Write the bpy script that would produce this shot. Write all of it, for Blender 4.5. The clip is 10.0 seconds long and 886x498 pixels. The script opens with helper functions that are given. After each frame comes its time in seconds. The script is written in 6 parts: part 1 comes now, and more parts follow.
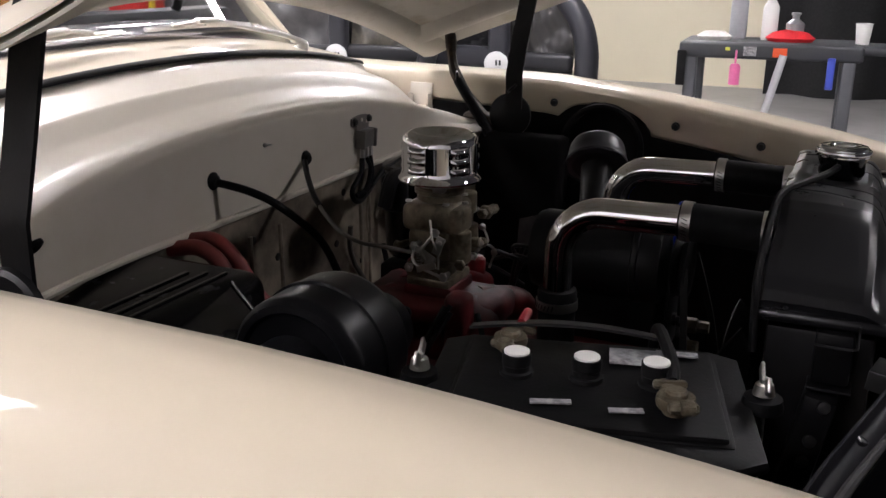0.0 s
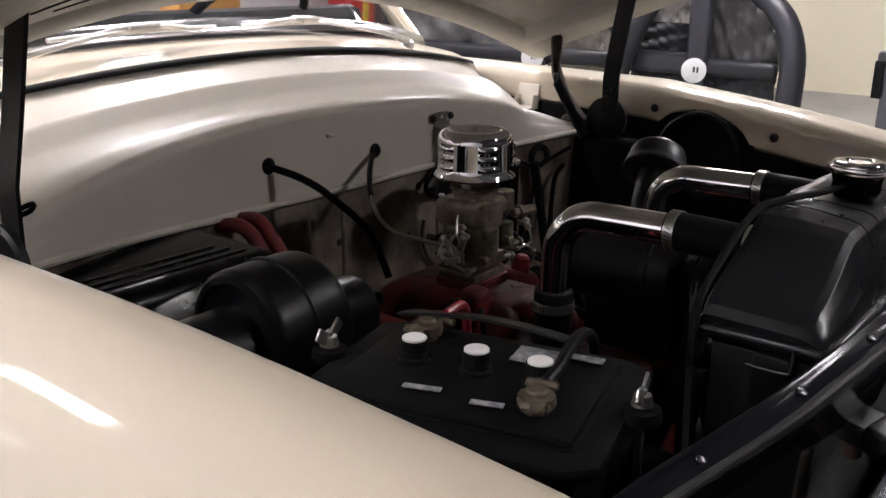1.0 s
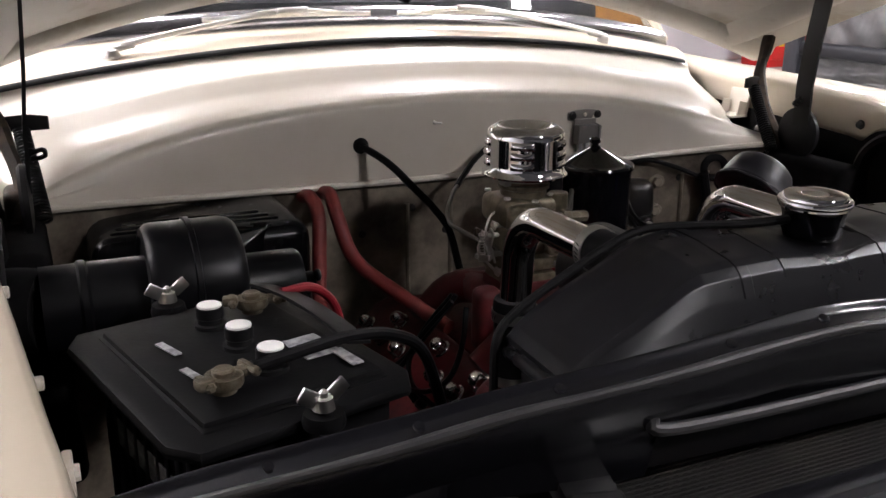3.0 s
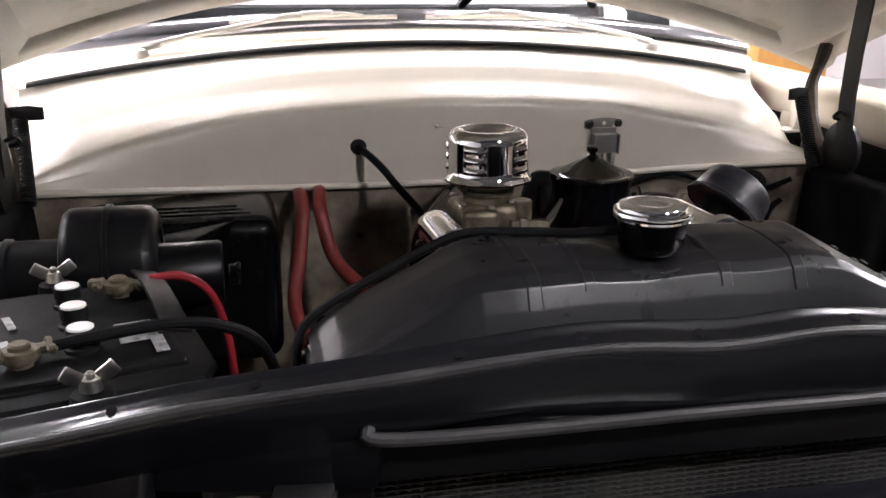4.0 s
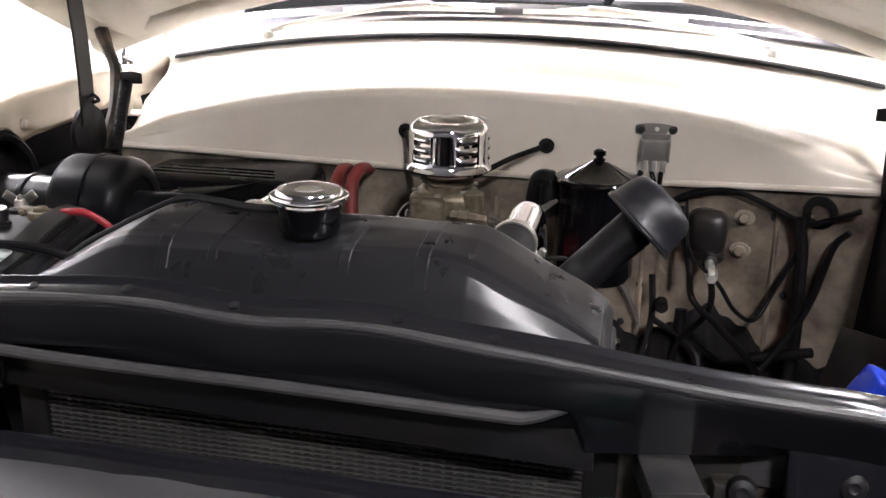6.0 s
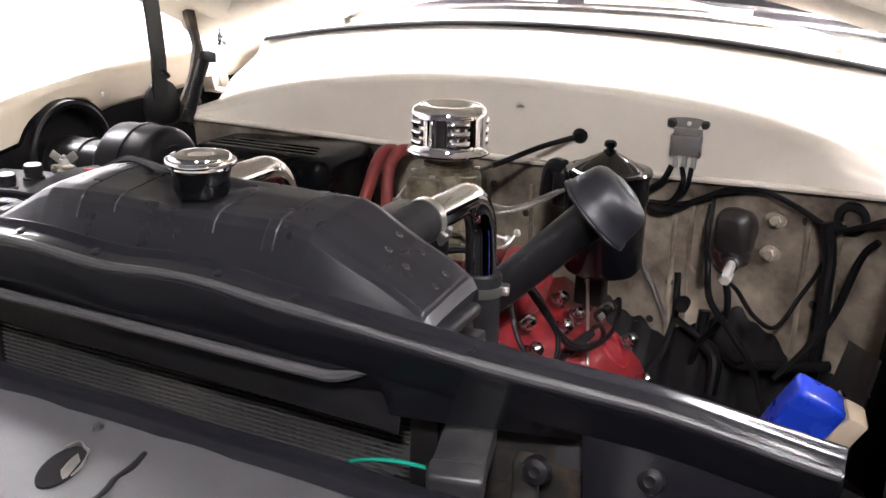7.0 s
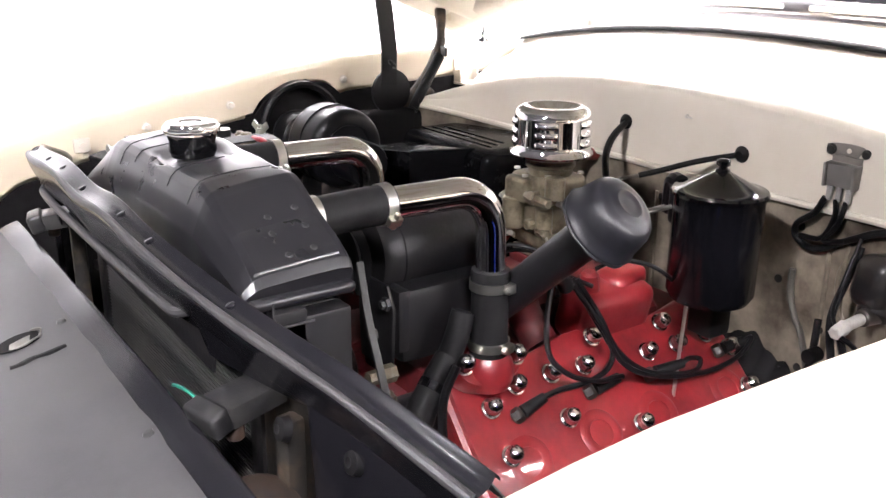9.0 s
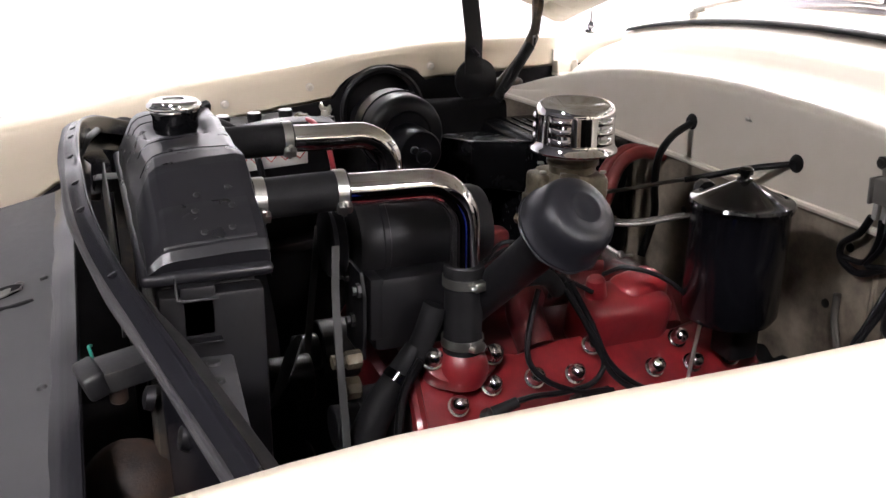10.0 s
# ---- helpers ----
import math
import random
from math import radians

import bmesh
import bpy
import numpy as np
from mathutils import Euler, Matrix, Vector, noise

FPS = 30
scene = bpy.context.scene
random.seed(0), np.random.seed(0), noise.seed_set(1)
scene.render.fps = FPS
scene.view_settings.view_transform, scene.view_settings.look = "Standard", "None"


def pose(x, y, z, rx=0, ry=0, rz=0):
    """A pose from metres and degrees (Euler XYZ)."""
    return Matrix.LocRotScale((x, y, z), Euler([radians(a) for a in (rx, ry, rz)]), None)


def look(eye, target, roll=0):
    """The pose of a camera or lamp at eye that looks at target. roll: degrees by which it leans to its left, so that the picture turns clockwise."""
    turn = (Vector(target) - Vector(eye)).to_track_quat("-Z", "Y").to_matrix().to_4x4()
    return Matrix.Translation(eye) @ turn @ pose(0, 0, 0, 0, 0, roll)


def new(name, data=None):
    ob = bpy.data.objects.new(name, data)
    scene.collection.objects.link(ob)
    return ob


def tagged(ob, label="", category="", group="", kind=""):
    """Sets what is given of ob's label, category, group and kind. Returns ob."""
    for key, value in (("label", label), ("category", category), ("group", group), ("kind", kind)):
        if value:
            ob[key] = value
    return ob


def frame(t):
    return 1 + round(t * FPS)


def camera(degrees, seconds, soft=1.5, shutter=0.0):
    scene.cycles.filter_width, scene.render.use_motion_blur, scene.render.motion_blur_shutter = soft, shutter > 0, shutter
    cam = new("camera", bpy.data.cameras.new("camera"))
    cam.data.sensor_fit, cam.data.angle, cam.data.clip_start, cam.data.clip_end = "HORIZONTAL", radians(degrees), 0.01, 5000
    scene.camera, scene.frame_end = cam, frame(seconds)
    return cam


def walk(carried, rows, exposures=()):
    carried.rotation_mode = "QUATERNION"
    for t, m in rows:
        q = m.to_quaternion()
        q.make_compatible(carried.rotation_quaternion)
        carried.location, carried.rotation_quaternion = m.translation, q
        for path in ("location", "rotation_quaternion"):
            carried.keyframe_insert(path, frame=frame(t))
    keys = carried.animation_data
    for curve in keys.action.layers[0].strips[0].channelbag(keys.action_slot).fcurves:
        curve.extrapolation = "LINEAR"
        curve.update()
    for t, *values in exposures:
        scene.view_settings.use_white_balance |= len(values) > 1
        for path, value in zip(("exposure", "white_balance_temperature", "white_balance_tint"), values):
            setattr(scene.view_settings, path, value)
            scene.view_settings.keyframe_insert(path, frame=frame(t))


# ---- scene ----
cam = camera(51.9, 10.0)
PATH = [
    (0, (-1.289, -0.567, 1.297), (0.452, 0.216, 0.701), 0.4),
    (0.5, (-1.24, -0.711, 1.296), (0.384, 0.295, 0.704), 0.5),
    (1, (-1.171, -0.832, 1.296), (0.334, 0.344, 0.703), 0.6),
    (1.5, (-1.08, -0.939, 1.295), (0.269, 0.408, 0.69), 0.5),
    (2, (-0.965, -1.032, 1.294), (0.253, 0.432, 0.684), 0.7),
    (2.5, (-0.833, -1.116, 1.293), (0.177, 0.496, 0.675), 0.9),
    (4, (-0.361, -1.272, 1.268), (0.063, 0.594, 0.687), 0.3),
    (4.5, (-0.187, -1.305, 1.282), (0.057, 0.586, 0.675), 0.8),
    (5, (-0.038, -1.327, 1.271), (-0.009, 0.584, 0.681), 0.9),
    (5.5, (0.115, -1.337, 1.277), (-0.067, 0.564, 0.681), 1.0),
    (7, (0.585, -1.277, 1.278), (-0.203, 0.451, 0.651), 1.3),
    (7.5, (0.728, -1.225, 1.284), (-0.261, 0.39, 0.64), 1.1),
    (8, (0.86, -1.154, 1.287), (-0.342, 0.309, 0.644), 1.0),
    (8.5, (0.974, -1.06, 1.287), (-0.411, 0.232, 0.646), 1.0),
    (9, (1.063, -0.949, 1.288), (-0.48, 0.152, 0.65), 0.8),
    (9.5, (1.138, -0.811, 1.293), (-0.525, 0.096, 0.651), 0.9),
    (10, (1.194, -0.667, 1.291), (-0.558, 0.029, 0.623), 0.9),
]
# the clip's camera brightens as it goes: seconds and stops
EXPOSURES = [(0, 0.42), (1.5, 0.45), (2.5, 0.75), (4.0, 1.45), (4.5, 1.65), (5.5, 1.9), (7.5, 2.7), (8.5, 2.92), (9.5, 2.5), (10.0, 1.85)]
walk(cam, [(t, look(eye, target, roll)) for t, eye, target, roll in PATH], EXPOSURES)

# ---- world and lights ----
world = bpy.data.worlds.new("world")
scene.world = world
world.use_nodes = True
world.node_tree.nodes["Background"].inputs[0].default_value = (0.8, 0.85, 1.0, 1)
world.node_tree.nodes["Background"].inputs[1].default_value = 0.02
CEILING = 3.3
LAMP = 73.0
# centre x, y and size of each ceiling light, all unseen; the last two are added to brighten the north wall
LIGHTS = [(-0.8, 1.48, 0.42, 0.40), (1.1, 1.75, 0.42, 0.44), (2.5, 1.0, 0.28, 0.36), (-2.7, 2.2, 0.45, 0.75), (-3.0, 0.3, 0.32, 0.44), (2.8, -1.8, 0.46, 0.52), (1.2, -3.2, 0.40, 0.46), (5.8, 1.6, 0.55, 1.1), (6.2, 4.8, 0.5, 0.9), (3.4, 8.0, 0.6, 0.9), (-0.6, 8.0, 0.6, 0.9)]


# ---- tools ----
PLACE = {}


def put_in(ob, parent, at):
    """Parents ob, whose own pose is a world pose, under a thing that stands unturned."""
    PLACE[ob.name] = Vector(at)
    if parent:
        ob.parent = parent
        ob.matrix_parent_inverse = Matrix.Translation(-PLACE[parent.name])
    return ob


def part(name, bm, material, parent=None, label="", angle=35):
    """Links a bmesh as one mesh object, its origin at its base."""
    bmesh.ops.recalc_face_normals(bm, faces=bm.faces)
    co = [v.co for v in bm.verts]
    at = Vector([(min(c[k] for c in co) + max(c[k] for c in co)) / 2 for k in (0, 1)] + [min(c[2] for c in co)])
    bmesh.ops.translate(bm, vec=-at, verts=bm.verts)
    me = bpy.data.meshes.new(name)
    bm.to_mesh(me)
    bm.free()
    me.materials.append(material)
    me.polygons.foreach_set("use_smooth", [True] * len(me.polygons))
    me.set_sharp_from_angle(angle=radians(angle))
    ob = new(name, me)
    ob.location = at
    put_in(ob, parent, at)
    return tagged(ob, label)


def again(ob, name, at, parent=None, turn=None):
    """One more object on the mesh of ob, at a place."""
    o = new(name, ob.data)
    o.matrix_basis = Matrix.Translation(at) @ (turn or Matrix())
    put_in(o, parent, at)
    return o


def thing(name, at, label, category, group="", kind=""):
    ob = new(name)
    ob.empty_display_size = 0.05
    ob.location = at
    PLACE[ob.name] = Vector(at)
    return tagged(ob, label, category, group, kind)


def single(name, bm, material, label, category, group="", kind="", angle=35):
    return tagged(part(name, bm, material, None, label, angle), label, category, group, kind)


def B():
    return bmesh.new()


def merge(bm, other):
    me = bpy.data.meshes.new("tmp")
    other.to_mesh(me)
    other.free()
    bm.from_mesh(me)
    bpy.data.meshes.remove(me)
    return bm


def box(bm, c, s, m=None, bevel=0.004, seg=2):
    o = B()
    bmesh.ops.create_cube(o, size=1, matrix=Matrix.Diagonal((*s, 1)))
    if bevel:
        bmesh.ops.bevel(o, geom=o.edges[:], offset=min(bevel, min(s) * 0.45), segments=seg, profile=0.5, affect="EDGES", clamp_overlap=True)
    o.transform(Matrix.Translation(c) @ (m or Matrix()))
    return merge(bm, o)


def turn(rx=0, ry=0, rz=0):
    return pose(0, 0, 0, rx, ry, rz)


def along(p0, p1):
    """A pose at p0 whose z points to p1."""
    d = Vector(p1) - Vector(p0)
    return Matrix.Translation(p0) @ d.to_track_quat("Z", "Y").to_matrix().to_4x4()


def lathe(bm, profile, m=None, seg=32):
    """Turns (radius, height) pairs round z; a radius of 0 closes an end."""
    m = m or Matrix()
    rings = []
    for r, h in profile:
        if r < 1e-6:
            rings.append([bm.verts.new(m @ Vector((0, 0, h)))])
        else:
            rings.append([bm.verts.new(m @ Vector((r * math.cos(a), r * math.sin(a), h))) for a in (2 * math.pi * k / seg for k in range(seg))])
    for a, b in zip(rings, rings[1:]):
        for k in range(seg):
            n = (k + 1) % seg
            if len(a) == 1 and len(b) > 1:
                bm.faces.new((a[0], b[k], b[n]))
            elif len(b) == 1 and len(a) > 1:
                bm.faces.new((a[k], a[n], b[0]))
            elif len(a) > 1:
                bm.faces.new((a[k], a[n], b[n], b[k]))
    return bm


def rod(bm, p0, p1, r, r1=None, seg=20, bevel=0.002):
    r1 = r if r1 is None else r1
    h = (Vector(p1) - Vector(p0)).length
    b = min(bevel, h * 0.3, r * 0.5)
    return lathe(bm, [(0, 0), (r - b, 0), (r, b), (r1, h - b), (r1 - b, h), (0, h)], along(p0, p1), seg)


def glide(pts, n=8):
    """A smooth run of points through pts."""
    p = [Vector(q) for q in pts]
    if len(p) < 3:
        return [p[0].lerp(p[1], k / n) for k in range(n + 1)]
    p = [2 * p[0] - p[1]] + p + [2 * p[-1] - p[-2]]
    out = []
    for a, b, c, d in zip(p, p[1:], p[2:], p[3:]):
        for k in range(n):
            t = k / n
            out.append(0.5 * (2 * b + (c - a) * t + (2 * a - 5 * b + 4 * c - d) * t * t + (3 * b - a - 3 * c + d) * t**3))
    return out + [p[-2]]


def tube(bm, pts, r, seg=10, n=8, smooth=True):
    """A round tube through pts; r one radius or one for each run of the way."""
    p = glide(pts, n) if smooth else [Vector(q) for q in pts]
    rings, up = [], None
    for k, q in enumerate(p):
        d = (p[min(k + 1, len(p) - 1)] - p[max(k - 1, 0)]).normalized()
        up = (up - d * up.dot(d)).normalized() if up else d.orthogonal().normalized()
        side = d.cross(up)
        rr = r(k / (len(p) - 1)) if callable(r) else r
        rings.append([bm.verts.new(q + rr * (math.cos(a) * up + math.sin(a) * side)) for a in (2 * math.pi * j / seg for j in range(seg))])
    for a, b in zip(rings, rings[1:]):
        for j in range(seg):
            bm.faces.new((a[j], a[(j + 1) % seg], b[(j + 1) % seg], b[j]))
    bm.faces.new(rings[0][::-1])
    bm.faces.new(rings[-1])
    return bm


def sheet(bm, f, nu, nv, thick=0.0):
    """A sheet of metal f(u, v), with u and v from 0 to 1."""
    o = B()
    vs = [[o.verts.new(f(a / nu, b / nv)) for b in range(nv + 1)] for a in range(nu + 1)]
    for a in range(nu):
        for b in range(nv):
            o.faces.new((vs[a][b], vs[a + 1][b], vs[a + 1][b + 1], vs[a][b + 1]))
    if thick:
        bmesh.ops.recalc_face_normals(o, faces=o.faces)
        bmesh.ops.solidify(o, geom=o.faces[:], thickness=thick)
    return merge(bm, o)


def slab(bm, outline, m, depth, bevel=0.002):
    """A flat outline in x, y of the pose m, as thick as depth along its z."""
    o = B()
    f = o.faces.new([o.verts.new((x, y, 0)) for x, y in outline])
    g = bmesh.ops.extrude_face_region(o, geom=[f])["geom"]
    bmesh.ops.translate(o, vec=(0, 0, depth), verts=[v for v in g if isinstance(v, bmesh.types.BMVert)])
    if bevel:
        edges = [e for e in o.edges if abs(e.verts[0].co.z - e.verts[1].co.z) < 1e-6]
        bmesh.ops.bevel(o, geom=edges, offset=bevel, segments=2, profile=0.5, affect="EDGES", clamp_overlap=True)
    o.transform(m)
    return merge(bm, o)


def table(rows, t):
    """Runs smoothly through rows of (t, value, ...)."""
    rows = np.array(rows)
    return [float(np.interp(t, rows[:, 0], rows[:, k])) for k in range(1, rows.shape[1])]


# ---- materials ----
def surface(name, colour, rough, metal=0.0, vary=0.12, scale=40.0, bump=0.0, fine=300.0, coat=0.0, second=None, cover=0.5, blot=6.0, spread=0.12, rough2=None, spec=0.5):
    """Paint, metal, rubber: a base colour that varies at two scales, with optional blotches of a second colour (dirt, wear)."""
    m = bpy.data.materials.new(name)
    m.use_nodes = True
    n, l = m.node_tree.nodes, m.node_tree.links
    p = n["Principled BSDF"]
    co = n.new("ShaderNodeTexCoord").outputs["Object"]

    def cloud(size, detail):
        t = n.new("ShaderNodeTexNoise")
        t.inputs["Scale"].default_value, t.inputs["Detail"].default_value, t.inputs["Roughness"].default_value = size, detail, 0.6
        l.new(co, t.inputs["Vector"])
        return t.outputs["Fac"]

    def span(source, a, b, c, d):
        t = n.new("ShaderNodeMapRange")
        for k, v in zip((1, 2, 3, 4), (a, b, c, d)):
            t.inputs[k].default_value = v
        l.new(source, t.inputs[0])
        return t.outputs[0]

    def mix(fac, a, b):
        t = n.new("ShaderNodeMix")
        t.data_type = "RGBA"
        l.new(fac, t.inputs[0])
        for sock, v in ((t.inputs[6], a), (t.inputs[7], b)):
            if isinstance(v, tuple):
                sock.default_value = (*v, 1)
            else:
                l.new(v, sock)
        return t.outputs[2]

    coarse, grain = cloud(scale * 0.15, 3), cloud(scale, 6)
    lo, hi = tuple(c * (1 - vary) for c in colour), tuple(min(1, c * (1 + vary)) for c in colour)
    col = mix(span(coarse, 0.3, 0.7, 0, 1), mix(span(grain, 0.3, 0.7, 0, 1), lo, colour), mix(span(grain, 0.3, 0.7, 0, 1), colour, hi))
    rg = span(grain, 0.25, 0.75, max(0.02, rough - 0.12 * rough), min(1, rough + 0.12 * rough))
    if second:
        spot = span(cloud(blot, 8), cover - spread, cover + spread, 0, 1)
        col = mix(spot, col, second)
        if rough2 is not None:
            t = n.new("ShaderNodeMix")
            l.new(spot, t.inputs[0])
            l.new(rg, t.inputs[2])
            t.inputs[3].default_value = rough2
            rg = t.outputs[0]
    l.new(col, p.inputs["Base Color"])
    l.new(rg, p.inputs["Roughness"])
    p.inputs["Metallic"].default_value = metal
    p.inputs["Coat Weight"].default_value = coat
    p.inputs["Specular IOR Level"].default_value = spec
    p.inputs["Coat Roughness"].default_value = 0.06
    if bump:
        t = n.new("ShaderNodeBump")
        t.inputs["Strength"].default_value, t.inputs["Distance"].default_value = bump, 0.002
        l.new(cloud(fine, 4), t.inputs["Height"])
        l.new(t.outputs[0], p.inputs["Normal"])
    return m


def glow(name, colour, strength):
    m = bpy.data.materials.new(name)
    m.use_nodes = True
    p = m.node_tree.nodes["Principled BSDF"]
    p.inputs["Base Color"].default_value = (*colour, 1)
    p.inputs["Emission Color"].default_value = (*colour, 1)
    p.inputs["Emission Strength"].default_value = strength
    return m


CREAM = surface("cream_paint", (0.68, 0.595, 0.465), 0.5, vary=0.035, scale=8, coat=0.75, spec=0.25)
CREAM_IN = surface("cream_cowl_paint", (0.63, 0.58, 0.505), 0.36, vary=0.035, scale=10, coat=0.16, second=(0.57, 0.515, 0.43), cover=0.64, blot=10, spread=0.2)
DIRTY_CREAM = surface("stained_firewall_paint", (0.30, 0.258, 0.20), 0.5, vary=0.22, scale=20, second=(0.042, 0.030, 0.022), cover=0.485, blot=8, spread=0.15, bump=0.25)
HOOD_IN = surface("hood_underside_paint", (0.45, 0.432, 0.388), 0.45, vary=0.1, scale=14, second=(0.28, 0.23, 0.16), cover=0.64, blot=9, spread=0.12, bump=0.1)
RUST = surface("rusty_hinge_metal", (0.034, 0.026, 0.020), 0.55, metal=0.2, vary=0.3, scale=50, second=(0.10, 0.066, 0.042), cover=0.56, blot=25, bump=0.3)
SATIN = surface("satin_black_paint", (0.0062, 0.0061, 0.0080), 0.17, vary=0.15, scale=30, second=(0.0088, 0.0086, 0.0108), cover=0.58, blot=5, spread=0.6, rough2=0.24, spec=0.42)
GLOSS = surface("gloss_black_paint", (0.003, 0.003, 0.0036), 0.10, vary=0.2, scale=15, coat=0.25, spec=0.4)
BLACK = surface("dull_black_metal", (0.0068, 0.0066, 0.0078), 0.42, vary=0.4, scale=30, bump=0.15, fine=120, second=(0.010, 0.0092, 0.0085), cover=0.62, blot=12, spread=0.2, spec=0.22)
TANK = surface("dusty_tank_paint", (0.0088, 0.0086, 0.0105), 0.25, vary=0.2, scale=30, bump=0.03, fine=14, second=(0.014, 0.0137, 0.0158), cover=0.55, blot=10, spread=0.5, rough2=0.33, spec=0.36)
PLATE = surface("black_shroud_paint", (0.044, 0.0435, 0.047), 0.42, vary=0.22, scale=60, bump=0.06, fine=350, second=(0.060, 0.059, 0.060), cover=0.60, blot=9, spread=0.3, rough2=0.55, spec=0.3)
RUBBER = surface("black_rubber", (0.0085, 0.0083, 0.0090), 0.55, vary=0.25, scale=60, bump=0.12, fine=300, second=(0.016, 0.0157, 0.016), cover=0.64, blot=20, spread=0.2, spec=0.1)
WIRE = surface("black_wire_jacket", (0.006, 0.0058, 0.0066), 0.42, vary=0.2, scale=80, spec=0.12)
CHROME = surface("chrome", (0.86, 0.86, 0.87), 0.045, metal=1.0, vary=0.03, scale=20)
LINE = surface("dull_line_metal", (0.20, 0.19, 0.175), 0.42, metal=0.8, vary=0.3, scale=60)
STEEL = surface("zinc_plated_steel", (0.55, 0.54, 0.51), 0.32, metal=1.0, vary=0.2, scale=60, bump=0.1)
NUT = surface("polished_nut_steel", (0.62, 0.61, 0.60), 0.16, metal=1.0, vary=0.12, scale=60, bump=0.05)
WIPER = surface("satin_wiper_metal", (0.74, 0.72, 0.71), 0.34, metal=0.7, vary=0.08, scale=40)
ALLOY = surface("brushed_trim", (0.62, 0.60, 0.62), 0.20, metal=1.0, vary=0.08, scale=20)
CAST = surface("carburettor_casting", (0.22, 0.19, 0.135), 0.42, metal=0.55, vary=0.3, scale=60, bump=0.25, second=(0.08, 0.065, 0.042), cover=0.56, blot=40)
BRASS = surface("corroded_brass", (0.10, 0.08, 0.052), 0.55, metal=0.4, vary=0.4, scale=90, bump=0.6, second=(0.19, 0.17, 0.13), cover=0.60, blot=60)
RED = surface("red_engine_enamel", (0.235, 0.017, 0.022), 0.30, vary=0.3, scale=25, coat=0.4, bump=0.22, fine=70, second=(0.075, 0.008, 0.010), cover=0.57, blot=12, spread=0.2, rough2=0.45)
RED_HOSE = surface("red_rubber_hose", (0.23, 0.032, 0.030), 0.55, vary=0.2, scale=50, bump=0.2, second=(0.10, 0.02, 0.018), cover=0.6, blot=15, spread=0.2)
RED_WIRE = surface("red_cable_jacket", (0.22, 0.014, 0.022), 0.4, vary=0.1)
BLUE = surface("blue_plastic", (0.012, 0.045, 0.50), 0.28, vary=0.06, scale=20)
GREEN = surface("green_wire_jacket", (0.0, 0.19, 0.13), 0.4, vary=0.1)
WHITE = surface("white_plastic", (0.75, 0.74, 0.72), 0.45, vary=0.06)
# Darker, blotched red: shade of left head, block and manifold put into colour.
SHADED_RED = surface("shaded_red_enamel", (0.16, 0.014, 0.018), 0.45, vary=0.3, scale=25, bump=0.25, fine=90, second=(0.02, 0.010, 0.009), cover=0.48, blot=9, spread=0.2, rough2=0.6, spec=0.3)
RUSTED = surface("burnt_rust", (0.055, 0.028, 0.017), 0.7, vary=0.35, scale=60, bump=0.3, second=(0.015, 0.012, 0.011), cover=0.48, blot=22, spread=0.15)
# Near-black paint of aprons; for wells, gaps and toe board, shade put into colour.
VOID = surface("shade_black_steel", (0.0105, 0.0100, 0.0105), 0.7, vary=0.4, scale=30, bump=0.2, fine=80, spec=0.04)
SOOT = surface("sooty_black_steel", (0.011, 0.010, 0.009), 0.5, vary=0.4, scale=60, bump=0.3, fine=160, second=(0.06, 0.04, 0.025), cover=0.62, blot=30, spread=0.12)
# grey of the worn beads, paler so that it holds their highlight line
BEAD = surface("worn_lit_bead_paint", (0.028, 0.0275, 0.030), 0.42, vary=0.3, scale=60, bump=0.08, fine=60, second=(0.06, 0.058, 0.058), cover=0.56, blot=22, spread=0.25, rough2=0.5, spec=0.3)
DUSTY = surface("dusty_grey_steel", (0.015, 0.015, 0.0165), 0.42, metal=0.1, vary=0.25, scale=40, bump=0.1, second=(0.05, 0.048, 0.046), cover=0.62, blot=25, spread=0.2)
FILTER = surface("filter_can_paint", (0.0036, 0.0036, 0.0048), 0.16, vary=0.15, scale=20, bump=0.02, fine=30, spec=0.4)
LABEL = surface("worn_paper_label", (0.42, 0.42, 0.43), 0.5, vary=0.2, scale=120, second=(0.15, 0.15, 0.16), cover=0.5, blot=90)
CORE = surface("radiator_core_metal", (0.046, 0.045, 0.044), 0.55, metal=0.1, vary=0.3, scale=40, second=(0.085, 0.080, 0.072), cover=0.62, blot=12)
BEIGE = surface("beige_card", (0.55, 0.45, 0.33), 0.7, vary=0.12)
CONCRETE = surface("concrete_floor", (0.30, 0.295, 0.29), 0.35, vary=0.15, scale=4, second=(0.21, 0.205, 0.20), cover=0.6, blot=1.5)
WALL_WHITE = surface("white_wall_paint", (0.70, 0.695, 0.725), 0.6, vary=0.02, scale=3)
WALL_CREAM = surface("cream_wall_paint", (0.70, 0.645, 0.49), 0.6, vary=0.03, scale=3)
PALE_TUBE = surface("pale_cable_sleeve", (0.06, 0.055, 0.048), 0.5, vary=0.3, scale=60)
DARK = surface("dark_vinyl", (0.014, 0.014, 0.017), 0.45, vary=0.25, scale=6, spec=0.3)
GREY = surface("grey_vinyl", (0.017, 0.0175, 0.023), 0.45, vary=0.15, scale=6)
TOOL_GREY = surface("grey_cart_plastic", (0.036, 0.038, 0.044), 0.5, vary=0.1)
CEILING_GREY = surface("dark_ceiling_paint", (0.085, 0.085, 0.09), 0.8, vary=0.1, scale=3)
CHARCOAL = surface("charcoal_wall_paint", (0.05, 0.05, 0.055), 0.7, vary=0.1, scale=3)
TUBE_LIGHT = glow("lamp_diffuser", (1.0, 0.955, 0.985), LAMP)
GLASS = bpy.data.materials.new("window_glass")
GLASS.use_nodes = True
